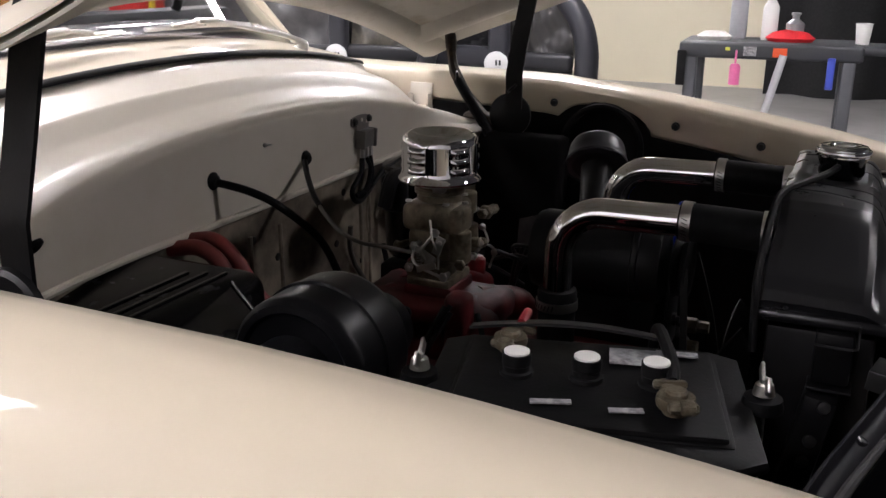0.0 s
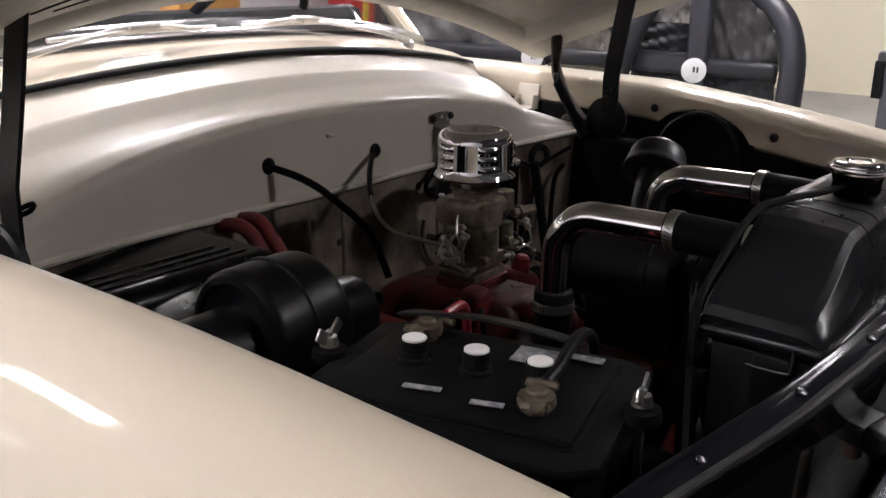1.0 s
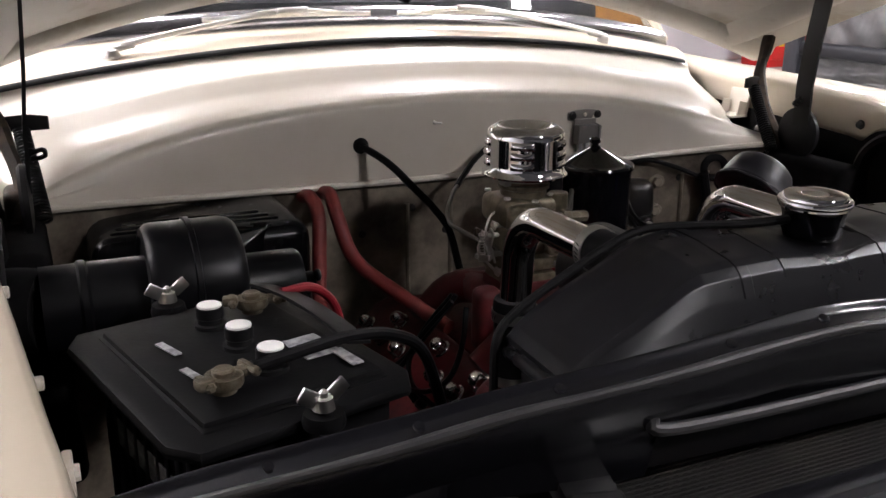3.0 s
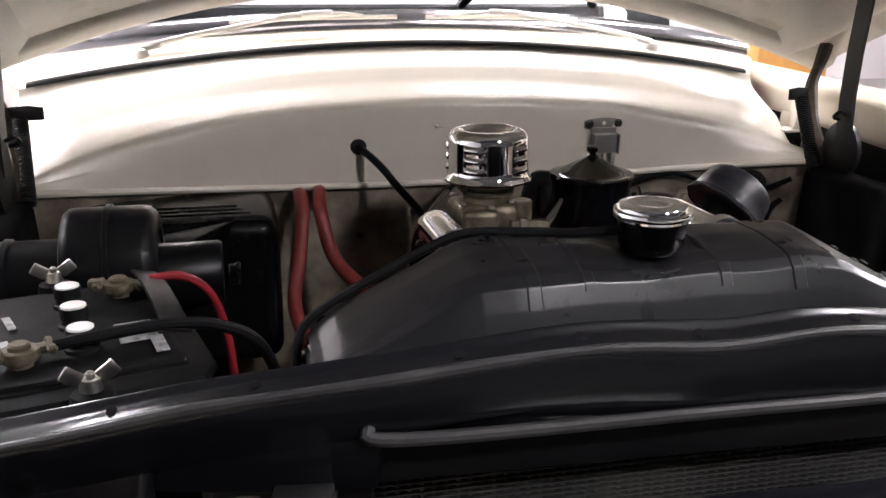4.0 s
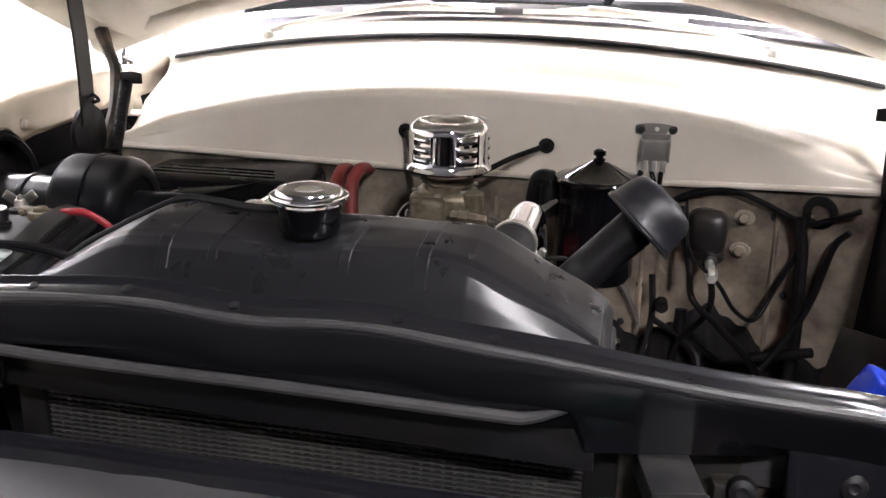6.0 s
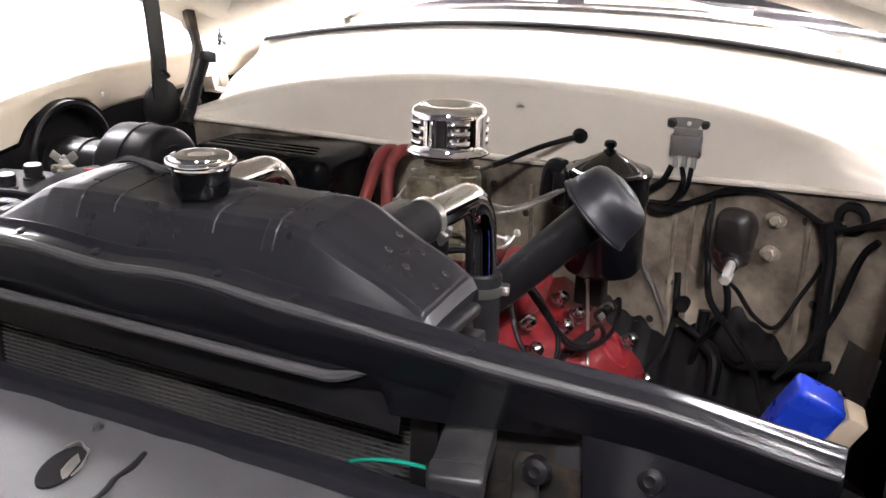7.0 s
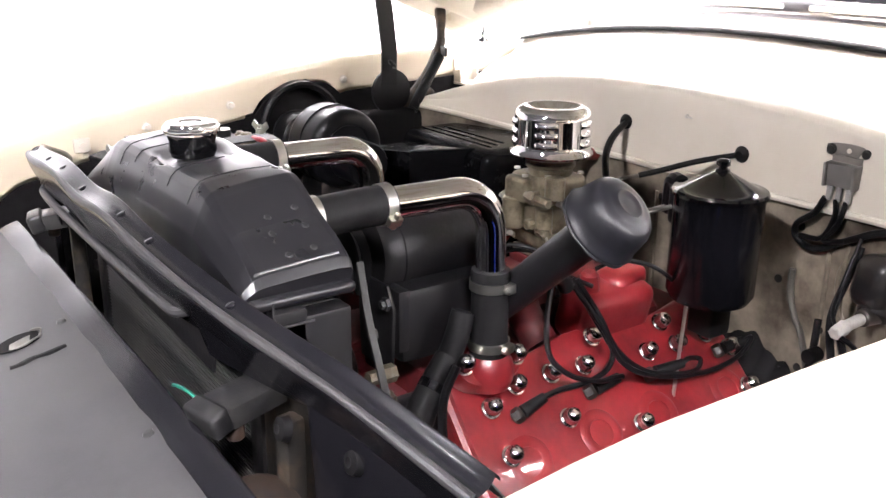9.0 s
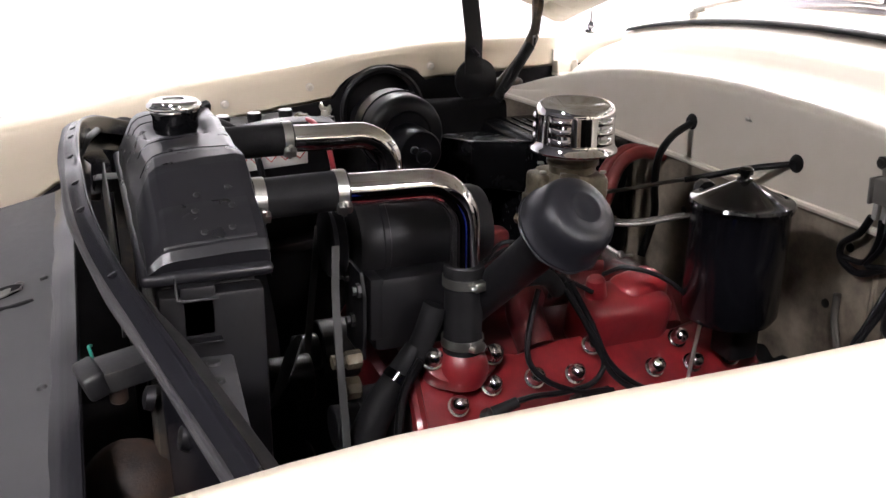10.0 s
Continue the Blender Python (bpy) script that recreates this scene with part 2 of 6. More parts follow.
GLASS.node_tree.nodes["Principled BSDF"].inputs["Transmission Weight"].default_value = 1.0
GLASS.node_tree.nodes["Principled BSDF"].inputs["Roughness"].default_value = 0.02
GLASS.node_tree.nodes["Principled BSDF"].inputs["IOR"].default_value = 1.45

# ---- the garage ----
def room():
    x0, x1, y0, y1 = -4.2, 9.5, -6.0, 9.0
    b = B()
    box(b, ((x0 + x1) / 2, (y0 + y1) / 2, -0.1), (x1 - x0 + 0.4, y1 - y0 + 0.4, 0.2), bevel=0)
    single("floor", b, CONCRETE, "sealed grey concrete garage floor", "floor", kind="structure")
    b = B()
    box(b, ((x0 + x1) / 2, (y0 + y1) / 2, CEILING + 0.1), (x1 - x0 + 0.4, y1 - y0 + 0.4, 0.2), bevel=0)
    single("ceiling", b, CEILING_GREY, "dark grey garage ceiling", "ceiling", kind="structure")
    for name, c, s, mat, label in (
        ("wall_west", (x0 - 0.1, (y0 + y1) / 2, CEILING / 2), (0.2, y1 - y0, CEILING), WALL_WHITE, "plain white painted garage wall"),
        ("wall_east", (x1 + 0.1, (y0 + y1) / 2, CEILING / 2), (0.2, y1 - y0, CEILING), WALL_CREAM, "plain cream painted garage wall"),
        ("wall_south", ((x0 + x1) / 2, y0 - 0.1, CEILING / 2), (x1 - x0, 0.2, CEILING), CHARCOAL, "plain charcoal garage wall"),
        ("wall_north", ((x0 + x1) / 2, y1 + 0.1, CEILING / 2), (x1 - x0, 0.2, CEILING), WALL_WHITE, "plain white garage wall"),
    ):
        b = B()
        box(b, c, s, bevel=0)
        single(name, b, mat, label, "wall", kind="structure")


def ceiling_light(x, y, sx, sy):
    t = thing("ceiling_light", (x, y, CEILING), "unseen white ceiling light with a bright diffuser", "light", group="ceiling lights")
    b = B()
    box(b, (x, y, CEILING - 0.035), (sx + 0.05, sy + 0.05, 0.06), bevel=0.006)
    part("housing", b, WHITE, t)
    b = B()
    box(b, (x, y, CEILING - 0.072), (sx, sy, 0.012), bevel=0.004)
    part("diffuser", b, TUBE_LIGHT, t)


room()
for x, y, sx, sy in LIGHTS:
    ceiling_light(x, y, sx, sy)

# ---- the car's body ----
CAR = thing("car", (0, 0.3, 0), "cream vintage sedan with its hood raised over the engine bay", "car")

# y, half width and height of the inner edge of each front fender
EDGE = [(-1.25, 0.53, 0.868), (-1.05, 0.585, 0.894), (-0.9, 0.622, 0.912), (-0.75, 0.655, 0.928), (-0.65, 0.672, 0.942), (-0.57, 0.682, 0.958), (-0.5, 0.692, 0.970), (-0.35, 0.715, 0.990), (-0.15, 0.747, 1.014), (0.1, 0.785, 1.036), (0.55, 0.81, 1.042), (1.3, 0.86, 1.05)]
# y and height of the flange that hangs from that edge
FLANGE = [(-1.25, 0.22), (-0.85, 0.17), (-0.65, 0.075), (-0.5, 0.072), (-0.34, 0.074), (-0.17, 0.074), (0.08, 0.068), (0.48, 0.058), (1.3, 0.05)]


def edge_at(side, y):
    """Half width and height of a fender's inner edge; the nose sits a little to one side."""
    x, z = table(EDGE, y)
    return x - side * 0.009 * max(0, min(1, (-0.25 - y) / 0.25)), z


def flange_at(y):
    """Depth of the flange, notched by the round opening of the air duct."""
    notch = 0.045 * math.sqrt(max(0, 1 - ((y + 0.05) / 0.105) ** 2))
    return table(FLANGE, y)[0] - notch


SECTION = [(0.0, -1.0), (0.0, -0.5), (0.0, -0.25), (0.004, -0.004), (0.012, 0.004), (0.055, 0.009), (0.105, 0.009), (0.15, 0.001), (0.185, -0.018), (0.213, -0.055), (0.231, -0.12), (0.24, -0.22), (0.24, -0.36), (0.22, -0.56)]


def fender(side):
    def f(u, v):
        y = -1.25 + 2.55 * u
        x, z = edge_at(side, y)
        h = flange_at(y)
        k = v * (len(SECTION) - 1)
        a = min(int(k), len(SECTION) - 2)
        (x0, z0), (x1, z1) = ((q[0], q[1] * (h if c <= 2 else 1)) for c, q in ((a, SECTION[a]), (a + 1, SECTION[a + 1])))
        dx, dz = x0 + (k - a) * (x1 - x0), z0 + (k - a) * (z1 - z0)
        return Vector((side * (x + dx), y, z + dz))

    b = sheet(B(), f, 150, 36, 0.002)
    ob = part("fender", b, CREAM, CAR, angle=50)
    # black apron below the flange
    def g(u, v):
        y = -0.95 + 1.75 * u
        x, z = edge_at(side, y)
        z -= flange_at(y)
        return Vector((side * (x - 0.005 - 0.05 * v * v), y, z - 0.005 + (0.30 - z) * v))

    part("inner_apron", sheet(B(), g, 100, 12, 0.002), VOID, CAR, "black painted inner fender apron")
    for y in (0.079, -0.215, -0.40, -0.53):
        x, z = edge_at(side, y)
        z -= 0.045
        at = along((side * (x - 0.001), y, z), (side * (x - 1), y, z))
        if y < -0.5:
            b = box(B(), (0, 0, 0.004), (0.030, 0.026, 0.008), None, 0.002)
            lathe(b, [(0, 0.008), (0.007, 0.008), (0.0065, 0.012), (0, 0.012)], None, 10)
            b.transform(at)
            part("cage_nut", b, CREAM_IN, ob)
        else:
            b = lathe(B(), [(0, 0), (0.0095, 0), (0.0095, 0.0015), (0.0065, 0.002), (0.0065, 0.008), (0.005, 0.0095), (0, 0.0095)], at, 12)
            part("flange_bolt", b, SOOT if side > 0 else CREAM_IN, ob)
    return ob


def lip(x):
    a = min(1.2, abs(x) / 0.68)
    return 0.346 - 0.118 * a**3.2, 0.899 + 0.036 * a**2.5


def seal_at(x):
    a = x / 0.745
    return 0.53 + 0.048 * a * a, 1.130 - 0.074 * a * a


SHOULDER = [(0.0, 1.046), (0.2, 1.040), (0.36, 1.025), (0.46, 1.008), (0.56, 0.984), (0.64, 0.958), (0.70, 0.948)]


def cowl_face(u, v):
    """From the lip up the flat face, over the shoulder and along the ledge to the hood seal."""
    x0 = (2 * u - 1) * 0.685
    end = max(0, (abs(2 * u - 1) - 0.86) / 0.14)
    x = (2 * u - 1) * (0.685 + 0.072 * v + 0.022 * end * math.sin(math.pi * v))
    (yl, zl), (ys, zs) = lip(x0), seal_at(x)
    zc = sum(table(SHOULDER, abs(x0 + d))[0] for d in (-0.06, -0.03, 0, 0.03, 0.06)) / 5
    zc = min(zc, zs - 0.03)
    d, h = ys - yl, zs - zc
    pts = [(yl, zl), (yl + 0.003, zl + 0.45 * (zc - zl)), (yl + 0.006, zc - 0.018), (yl + 0.010, zc - 0.005), (yl + 0.019, zc + 0.002), (yl + 0.030, zc + 0.0032), (yl + 0.28 * d, zc + 0.07 * h), (yl + 0.44 * d, zc + 0.26 * h), (yl + 0.54 * d, zc + 0.46 * h), (yl + 0.61 * d, zc + 0.60 * h), (yl + 0.66 * d, zc + 0.645 * h), (yl + 0.80 * d, zc + 0.75 * h), (ys - 0.016, zs - 0.012), (ys, zs)]
    k = v * (len(pts) - 1)
    a = min(int(k), len(pts) - 2)
    t = k - a
    p = [Vector(pts[max(0, min(len(pts) - 1, a + n))]) for n in (-1, 0, 1, 2)]
    q = 0.5 * (2 * p[1] + (p[2] - p[0]) * t + (2 * p[0] - 5 * p[1] + 4 * p[2] - p[3]) * t * t + (3 * p[1] - p[0] - 3 * p[2] + p[3]) * t**3)
    return Vector((x, q[0], q[1] - 0.048 * end**1.6 * math.sin(math.pi * max(0, v - 0.2) / 0.8)))


def glass_foot(x):
    a = x / 0.92
    return 0.675 + 0.215 * a * a, 1.155 - 0.085 * a * a


def cowl_top(u, v):
    x = (2 * u - 1) * (0.757 + 0.17 * v)
    (y0, z0), (y1, z1) = seal_at((2 * u - 1) * 0.757), glass_foot(x)
    return Vector((x, y0 + (y1 - y0) * v, z0 + (z1 - z0) * v + 0.004 * math.sin(math.pi * v)))


def cowl():
    ob = part("cowl_panel", sheet(B(), cowl_face, 72, 91, 0.002), CREAM_IN, CAR, angle=60)
    b = tube(B(), [(x, lip(x)[0] - 0.004, lip(x)[1] - 0.003) for x in np.linspace(-0.685, 0.685, 33)], 0.006, 8, 1, False)
    part("folded_lip", b, CREAM_IN, ob)
    part("cowl_top", sheet(B(), cowl_top, 60, 8, 0.002), CREAM, CAR, angle=60)

    def strip(u, v):
        x = (2 * u - 1) * 0.742
        y, z = seal_at(x)
        a = math.pi * v
        return Vector((x, y + 0.002 - 0.012 * math.cos(a), z + 0.001 + 0.010 * math.sin(a)))

    part("hood_seal", sheet(B(), strip, 60, 6), RUBBER, ob, "black rubber hood seal")
    b = rod(B(), (-0.006, 0.351, 0.999), (-0.006, 0.343, 0.999), 0.004, seg=8)
    rod(b, (-0.006, 0.344, 0.999), (0.008, 0.343, 0.998), 0.002, seg=6)
    part("panel_clip", b, STEEL, ob)

    def wall(u, v):
        x = (2 * u - 1) * 0.70
        y, z = lip(x)
        return Vector((x, y + 0.006, z - 0.004 - (z - 0.42) * v))

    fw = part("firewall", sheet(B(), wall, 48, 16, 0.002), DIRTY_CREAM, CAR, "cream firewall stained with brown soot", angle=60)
    for x in (0.308, 0.338, 0.535, 0.585, -0.06, 0.03):
        y, z = lip(x)
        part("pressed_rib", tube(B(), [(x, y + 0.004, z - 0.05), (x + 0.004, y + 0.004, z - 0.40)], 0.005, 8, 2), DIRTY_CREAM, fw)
    # near-black toe board, bowed and creased; its colour holds the shade of the void
    def toe(u, v):
        x = -0.05 + 0.76 * u
        top = 0.575 + 0.085 * u + 0.02 * math.sin(9 * u) + 0.012 * math.sin(23 * u) + 0.007 * math.sin(61 * u + 1) + 0.004 * math.sin(139 * u)
        return Vector((x, 0.325 - 0.16 * v - 0.012 * math.sin(14 * u) * (1 - v), top + 0.035 - 0.25 * v + 0.015 * math.sin(11 * u + 5 * v)))
    part("toe_board", sheet(B(), toe, 120, 8, 0.003), VOID, CAR, "black toe board with the shade below the firewall in its colour")
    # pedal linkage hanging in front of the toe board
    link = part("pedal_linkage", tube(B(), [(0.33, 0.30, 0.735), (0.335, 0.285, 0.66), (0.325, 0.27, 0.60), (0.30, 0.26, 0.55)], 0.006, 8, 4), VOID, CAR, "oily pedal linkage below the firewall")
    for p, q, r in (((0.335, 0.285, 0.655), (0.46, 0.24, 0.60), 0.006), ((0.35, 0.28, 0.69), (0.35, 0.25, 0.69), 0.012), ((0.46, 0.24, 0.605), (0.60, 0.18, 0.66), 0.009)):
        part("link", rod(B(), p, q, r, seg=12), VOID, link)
    # pressed panel outline and fold
    b = lathe(B(), [(0.105, 0), (0.108, 0.003), (0.112, 0.003), (0.115, 0)], along((0.44, 0.338, 0.79), (0.44, 0, 0.79)) @ Matrix.Diagonal((1, 0.9, 1, 1)), 40)
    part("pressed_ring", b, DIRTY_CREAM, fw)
    for x, z in ((0.25, 0.86), (0.31, 0.70), (0.28, 0.62), (0.53, 0.86), (0.56, 0.72), (0.22, 0.76), (-0.05, 0.84), (0.02, 0.79), (-0.15, 0.80), (-0.35, 0.83)):
        y = lip(x)[0] + 0.005
        part("firewall_screw", lathe(B(), [(0, 0), (0.008, 0), (0.007, 0.003), (0.003, 0.004), (0, 0.004)], along((x, y, z), (x, y - 1, z)), 10), SOOT, fw)
    # brackets between cowl and fender
    for s in (-1, 1):
        b = B()
        box(b, (s * 0.792, 0.432, 0.985), (0.006, 0.062, 0.060), turn(0, s * 10, 0), 0.003)
        box(b, (s * 0.768, 0.428, 0.957), (0.048, 0.058, 0.006), None, 0.002)
        for d in (-0.026, 0.026):
            box(b, (s * 0.780, 0.430 + d, 0.972), (0.030, 0.005, 0.034), turn(0, s * 10, 0), 0.002)
        part("cowl_bracket", b, CREAM_IN, CAR)
        # black sheet set low in the gap, in place of its shade
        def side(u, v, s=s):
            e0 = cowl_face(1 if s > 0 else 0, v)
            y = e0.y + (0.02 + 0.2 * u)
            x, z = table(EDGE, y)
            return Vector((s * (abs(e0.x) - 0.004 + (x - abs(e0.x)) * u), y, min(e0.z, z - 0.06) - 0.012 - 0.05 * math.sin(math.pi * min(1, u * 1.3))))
        part("cowl_gap_shade", sheet(B(), side, 8, 10, 0.002), VOID, CAR, "black sheet for the dark gap between cowl and fender", angle=60)


def windshield():
    ws = part("windshield_glass", sheet(B(), lambda u, v: Vector(((2 * u - 1) * (0.90 - 0.1 * v), glass_foot((2 * u - 1) * 0.9)[0] + 0.02 + 0.35 * v, glass_foot((2 * u - 1) * 0.9)[1] + 0.03 + 0.40 * v)), 40, 4, 0.005), GLASS, CAR, "curved one-piece windshield glass", angle=80)
    ws.visible_shadow = False

    def trim(u, v):
        x = (2 * u - 1) * 0.925
        y, z = glass_foot(x)
        a = (-0.6 + 2.6 * v)
        return Vector((x, y + 0.012 - 0.026 * math.cos(a), z + 0.000 + 0.028 * math.sin(a) + 0.012 * v))

    part("windshield_trim", sheet(B(), trim, 60, 8, 0.001), ALLOY, CAR, "bright metal windshield base trim", angle=60)
    for s in (-1, 1):
        b = tube(B(), [(s * 0.93, 0.91, 1.075), (s * 0.89, 1.05, 1.25), (s * 0.80, 1.28, 1.55)], 0.022, 10, 6)
        part("windshield_pillar", b, CREAM, CAR)
        # wiper: pivot on the cowl, arm along the glass foot, blade with its clip
        w = thing_part("wiper", (s * 0.534, 0.617, 1.104))
        b = lathe(B(), [(0, 0), (0.019, 0), (0.019, 0.005), (0.014, 0.008), (0.013, 0.018), (0.009, 0.024), (0, 0.026)], Matrix.Translation((s * 0.534, 0.617, 1.104)) @ turn(25), 20)
        box(b, (s * 0.518, 0.612, 1.127), (0.050, 0.016, 0.012), turn(0, s * 12, 0), 0.004, 3)
        part("wiper_pivot", b, WIPER, w)
        b = tube(B(), [(s * 0.530, 0.612, 1.127), (s * 0.45, 0.606, 1.146), (s * 0.36, 0.608, 1.163), (s * 0.27, 0.614, 1.178), (s * 0.195, 0.616, 1.183)], lambda f: 0.0062 - 0.0022 * f, 8, 6)
        part("wiper_arm", b, WIPER, w)
        b = tube(B(), [(s * 0.365, 0.634, 1.172), (s * 0.28, 0.628, 1.177), (s * 0.19, 0.624, 1.180), (s * 0.10, 0.622, 1.181), (s * 0.03, 0.620, 1.181)], 0.0045, 8, 6)
        part("wiper_blade", b, WIPER, w)
        b = tube(B(), [(s * 0.295, 0.618, 1.178), (s * 0.24, 0.614, 1.187), (s * 0.19, 0.612, 1.190), (s * 0.14, 0.614, 1.188), (s * 0.10, 0.618, 1.184)], 0.0036, 8, 6)
        box(b, (s * 0.195, 0.610, 1.189), (0.066, 0.018, 0.012), turn(0, s * 3, 0), 0.005, 3)
        part("blade_clip", b, WIPER, w)
    # cabin
    b = B()
    box(b, (0, 1.20, 1.12), (1.5, 0.5, 0.10), turn(-6), 0.03)
    part("dashboard", b, DARK, CAR)
    def shell(u, v):
        x = (2 * u - 1) * 0.80
        y = 1.26 + 1.5 * v
        return Vector((x, y, 1.57 + 0.05 * math.sin(math.pi * v) - 0.06 * (2 * u - 1) ** 4 - 0.1 * (1 - v) ** 6))
    part("roof", sheet(B(), shell, 20, 14, 0.01), CREAM, CAR, angle=60)
    for s in (-1, 1):
        b = B()
        box(b, (s * 0.88, 2.05, 0.72), (0.08, 1.5, 0.62), None, 0.03)
        part("door", b, CREAM, CAR)
    b = B()
    box(b, (0, 1.75, 0.75), (1.2, 0.5, 0.55), None, 0.08)
    part("seat", b, surface("red_seat_cloth", (0.20, 0.02, 0.03), 0.7, vary=0.2), CAR)
    b = lathe(B(), [(0.185 + 0.012 * math.cos(a), 0.012 * math.sin(a)) for a in (2 * math.pi * k / 10 for k in range(11))], along((0.36, 1.02, 1.14), (0.36, 1.3, 1.42)), 40)
    rod(b, (0.36, 1.02, 1.14), (0.36, 1.16, 1.00), 0.02)
    part("steering_wheel", b, GLOSS, CAR)
    b = B()
    box(b, (0, 1.6, 0.30), (1.7, 3.6, 0.12), None, 0.04)
    part("chassis", b, BLACK, CAR)


def thing_part(name, at):
    o = new(name)
    o.empty_display_size = 0.05
    o.location = at
    return put_in(o, CAR, at)


HOOD_SIDE = [(0.0, 0.44, 1.088), (0.2, 0.25, 1.155), (0.45, 0.0, 1.245), (0.8, -0.32, 1.40), (1.3, -0.74, 1.68)]


def hood_at(u, v):
    """u across, v from the rear edge to the nose."""
    s = 1.3 * v
    y, z = table(HOOD_SIDE, s)
    a = 2 * u - 1
    half = 0.825 - 0.10 * v
    crown = (0.165 + 0.02 * v) * (1 - abs(a) ** 2.1)
    return Vector((half * a, y + 0.35 * crown * v + 0.06 * (1 - a * a) * (1 - v), z + crown))


def hood():
    h = part("hood", sheet(B(), hood_at, 48, 30, 0.003), HOOD_IN, CAR, "raised cream hood, its bare underside streaked and scuffed", angle=60)

    part("outer_skin", sheet(B(), lambda u, v: hood_at(u, v) + Vector((0, -0.004, 0.009)), 48, 30, 0.002), CREAM, h, "smooth cream outer skin", angle=60)

    def rim(u, v):
        p, q = hood_at(u, 0), hood_at(u, 0.06)
        k = [(0.0, 0.0), (0.0, -0.014), (0.35, -0.020), (0.85, -0.016), (1.0, -0.002)]
        t = v * 4
        a = min(int(t), 3)
        f = t - a
        w, d = (k[a][n] + f * (k[a + 1][n] - k[a][n]) for n in (0, 1))
        return p.lerp(q, w) + Vector((0, 0, d))

    part("rear_rim", sheet(B(), rim, 48, 8), HOOD_IN, h)
    for s in (-1, 1):
        for d0, d1, v0 in ((0.30, 0.62, 0.10), (0.42, 0.70, 0.14), (0.20, 0.5, 0.17)):
            pts = [hood_at(0.5 + s * k / 2, v0) - Vector((0, 0, 0.0035)) for k in np.linspace(d0, d1, 7)]
            part("pressed_slot", tube(B(), pts, 0.0022, 6, 2), BLACK, h)
        # stiffener along the side
        def rib(u, v, s=s):
            p = hood_at(0.5 + s * (0.47 - 0.05 * v), 0.03 + 0.85 * u)
            return p - Vector((0, 0, 0.002 + 0.02 * math.sin(math.pi * v)))
        part("side_stiffener", sheet(B(), rib, 24, 6), HOOD_IN, h)


def hinge(s):
    h = thing_part("hood_hinge", (s * 0.70, 0.16, 0.93))
    # long flat strut
    b = B()
    def arm(u, v):
        pts = [(0.700, 0.150, 0.98), (0.698, 0.150, 1.06), (0.690, 0.135, 1.14), (0.682, 0.11, 1.26), (0.672, 0.06, 1.36)]
        k = u * 4
        a = min(int(k), 3)
        p = Vector(pts[a]).lerp(Vector(pts[a + 1]), k - a)
        w = 0.022 * (1 if u < 0.8 else 1 - (u - 0.8) * 2)
        return Vector((s * p.x, p.y + (v - 0.5) * 2 * w * 0.9, p.z))
    sheet(b, arm, 24, 3, 0.005)
    part("strut", b, BLACK, h)
    # hinge arm up to the hood's corner, and the lever that holds the spring
    b = tube(B(), [(s * 0.738, 0.150, 0.835), (s * 0.730, 0.180, 0.885), (s * 0.715, 0.210, 0.930), (s * 0.706, 0.235, 0.965), (s * 0.722, 0.288, 1.020), (s * 0.736, 0.318, 1.060), (s * 0.764, 0.338, 1.105), (s * 0.785, 0.350, 1.150)], lambda f: 0.011 + 0.003 * math.sin(12 * f) ** 2, 8, 6)
    part("hinge_arm", b, RUST, h)
    b = slab(B(), [(-0.010, -0.010), (0.046, -0.015), (0.060, -0.006), (0.060, 0.007), (0.018, 0.012), (-0.010, 0.010)], Matrix.Translation((s * 0.672, 0.285, 1.050)) @ turn(90, 0, 25 * s if s > 0 else 155), 0.005, 0.001)
    part("spring_lever", b, BLACK, h)
    # tight coil spring
    n, turns = 420, 30
    p0, p1 = Vector((0.684, 0.205, 0.922)), Vector((0.700, 0.293, 1.040))
    d = (p1 - p0).normalized()
    e1 = d.cross(Vector((1, 0, 0))).normalized()
    e2 = d.cross(e1)
    pts = []
    for k in range(n):
        a = 2 * math.pi * turns * k / n
        q = p0.lerp(p1, k / n) + 0.0105 * (math.cos(a) * e1 + math.sin(a) * e2)
        pts.append((s * q.x, q.y, q.z))
    part("spring", tube(B(), pts, 0.0024, 5, 1, False), BLACK, h)
    b = lathe(B(), [(0, 0), (0.045, 0), (0.05, 0.004), (0.05, 0.012), (0.03, 0.016), (0, 0.016)], along((s * 0.712, 0.16, 0.965), (s * 0.6, 0.16, 0.965)), 28)
    part("pivot_plate", b, BLACK, h)
    b = B()
    box(b, (s * 0.705, 0.17, 0.755), (0.06, 0.30, 0.34), turn(0, s * 3, 0), 0.02, 3)
    part("hinge_pillar", b, VOID, h)
    b = B()
    box(b, (s * 0.715, 0.245, 0.93), (0.04, 0.07, 0.07), None, 0.012, 3)
    part("hinge_bracket", b, RUST, h)
    b = B()
    box(b, (s * 0.772, 0.345, 1.150), (0.018, 0.17, 0.022), turn(-20, 0, s * -28), 0.005)
    part("hood_bracket", b, HOOD_IN, h)
    b = tube(B(), [(s * 0.692, 0.150, 1.030), (s * 0.676, 0.140, 1.037), (s * 0.674, 0.152, 1.026), (s * 0.69, 0.16, 1.02)], 0.0035, 6, 5)
    part("hook", b, BLACK, h)


for s in (-1, 1):
    fender(s)
    hinge(s)
cowl()
windshield()
hood()


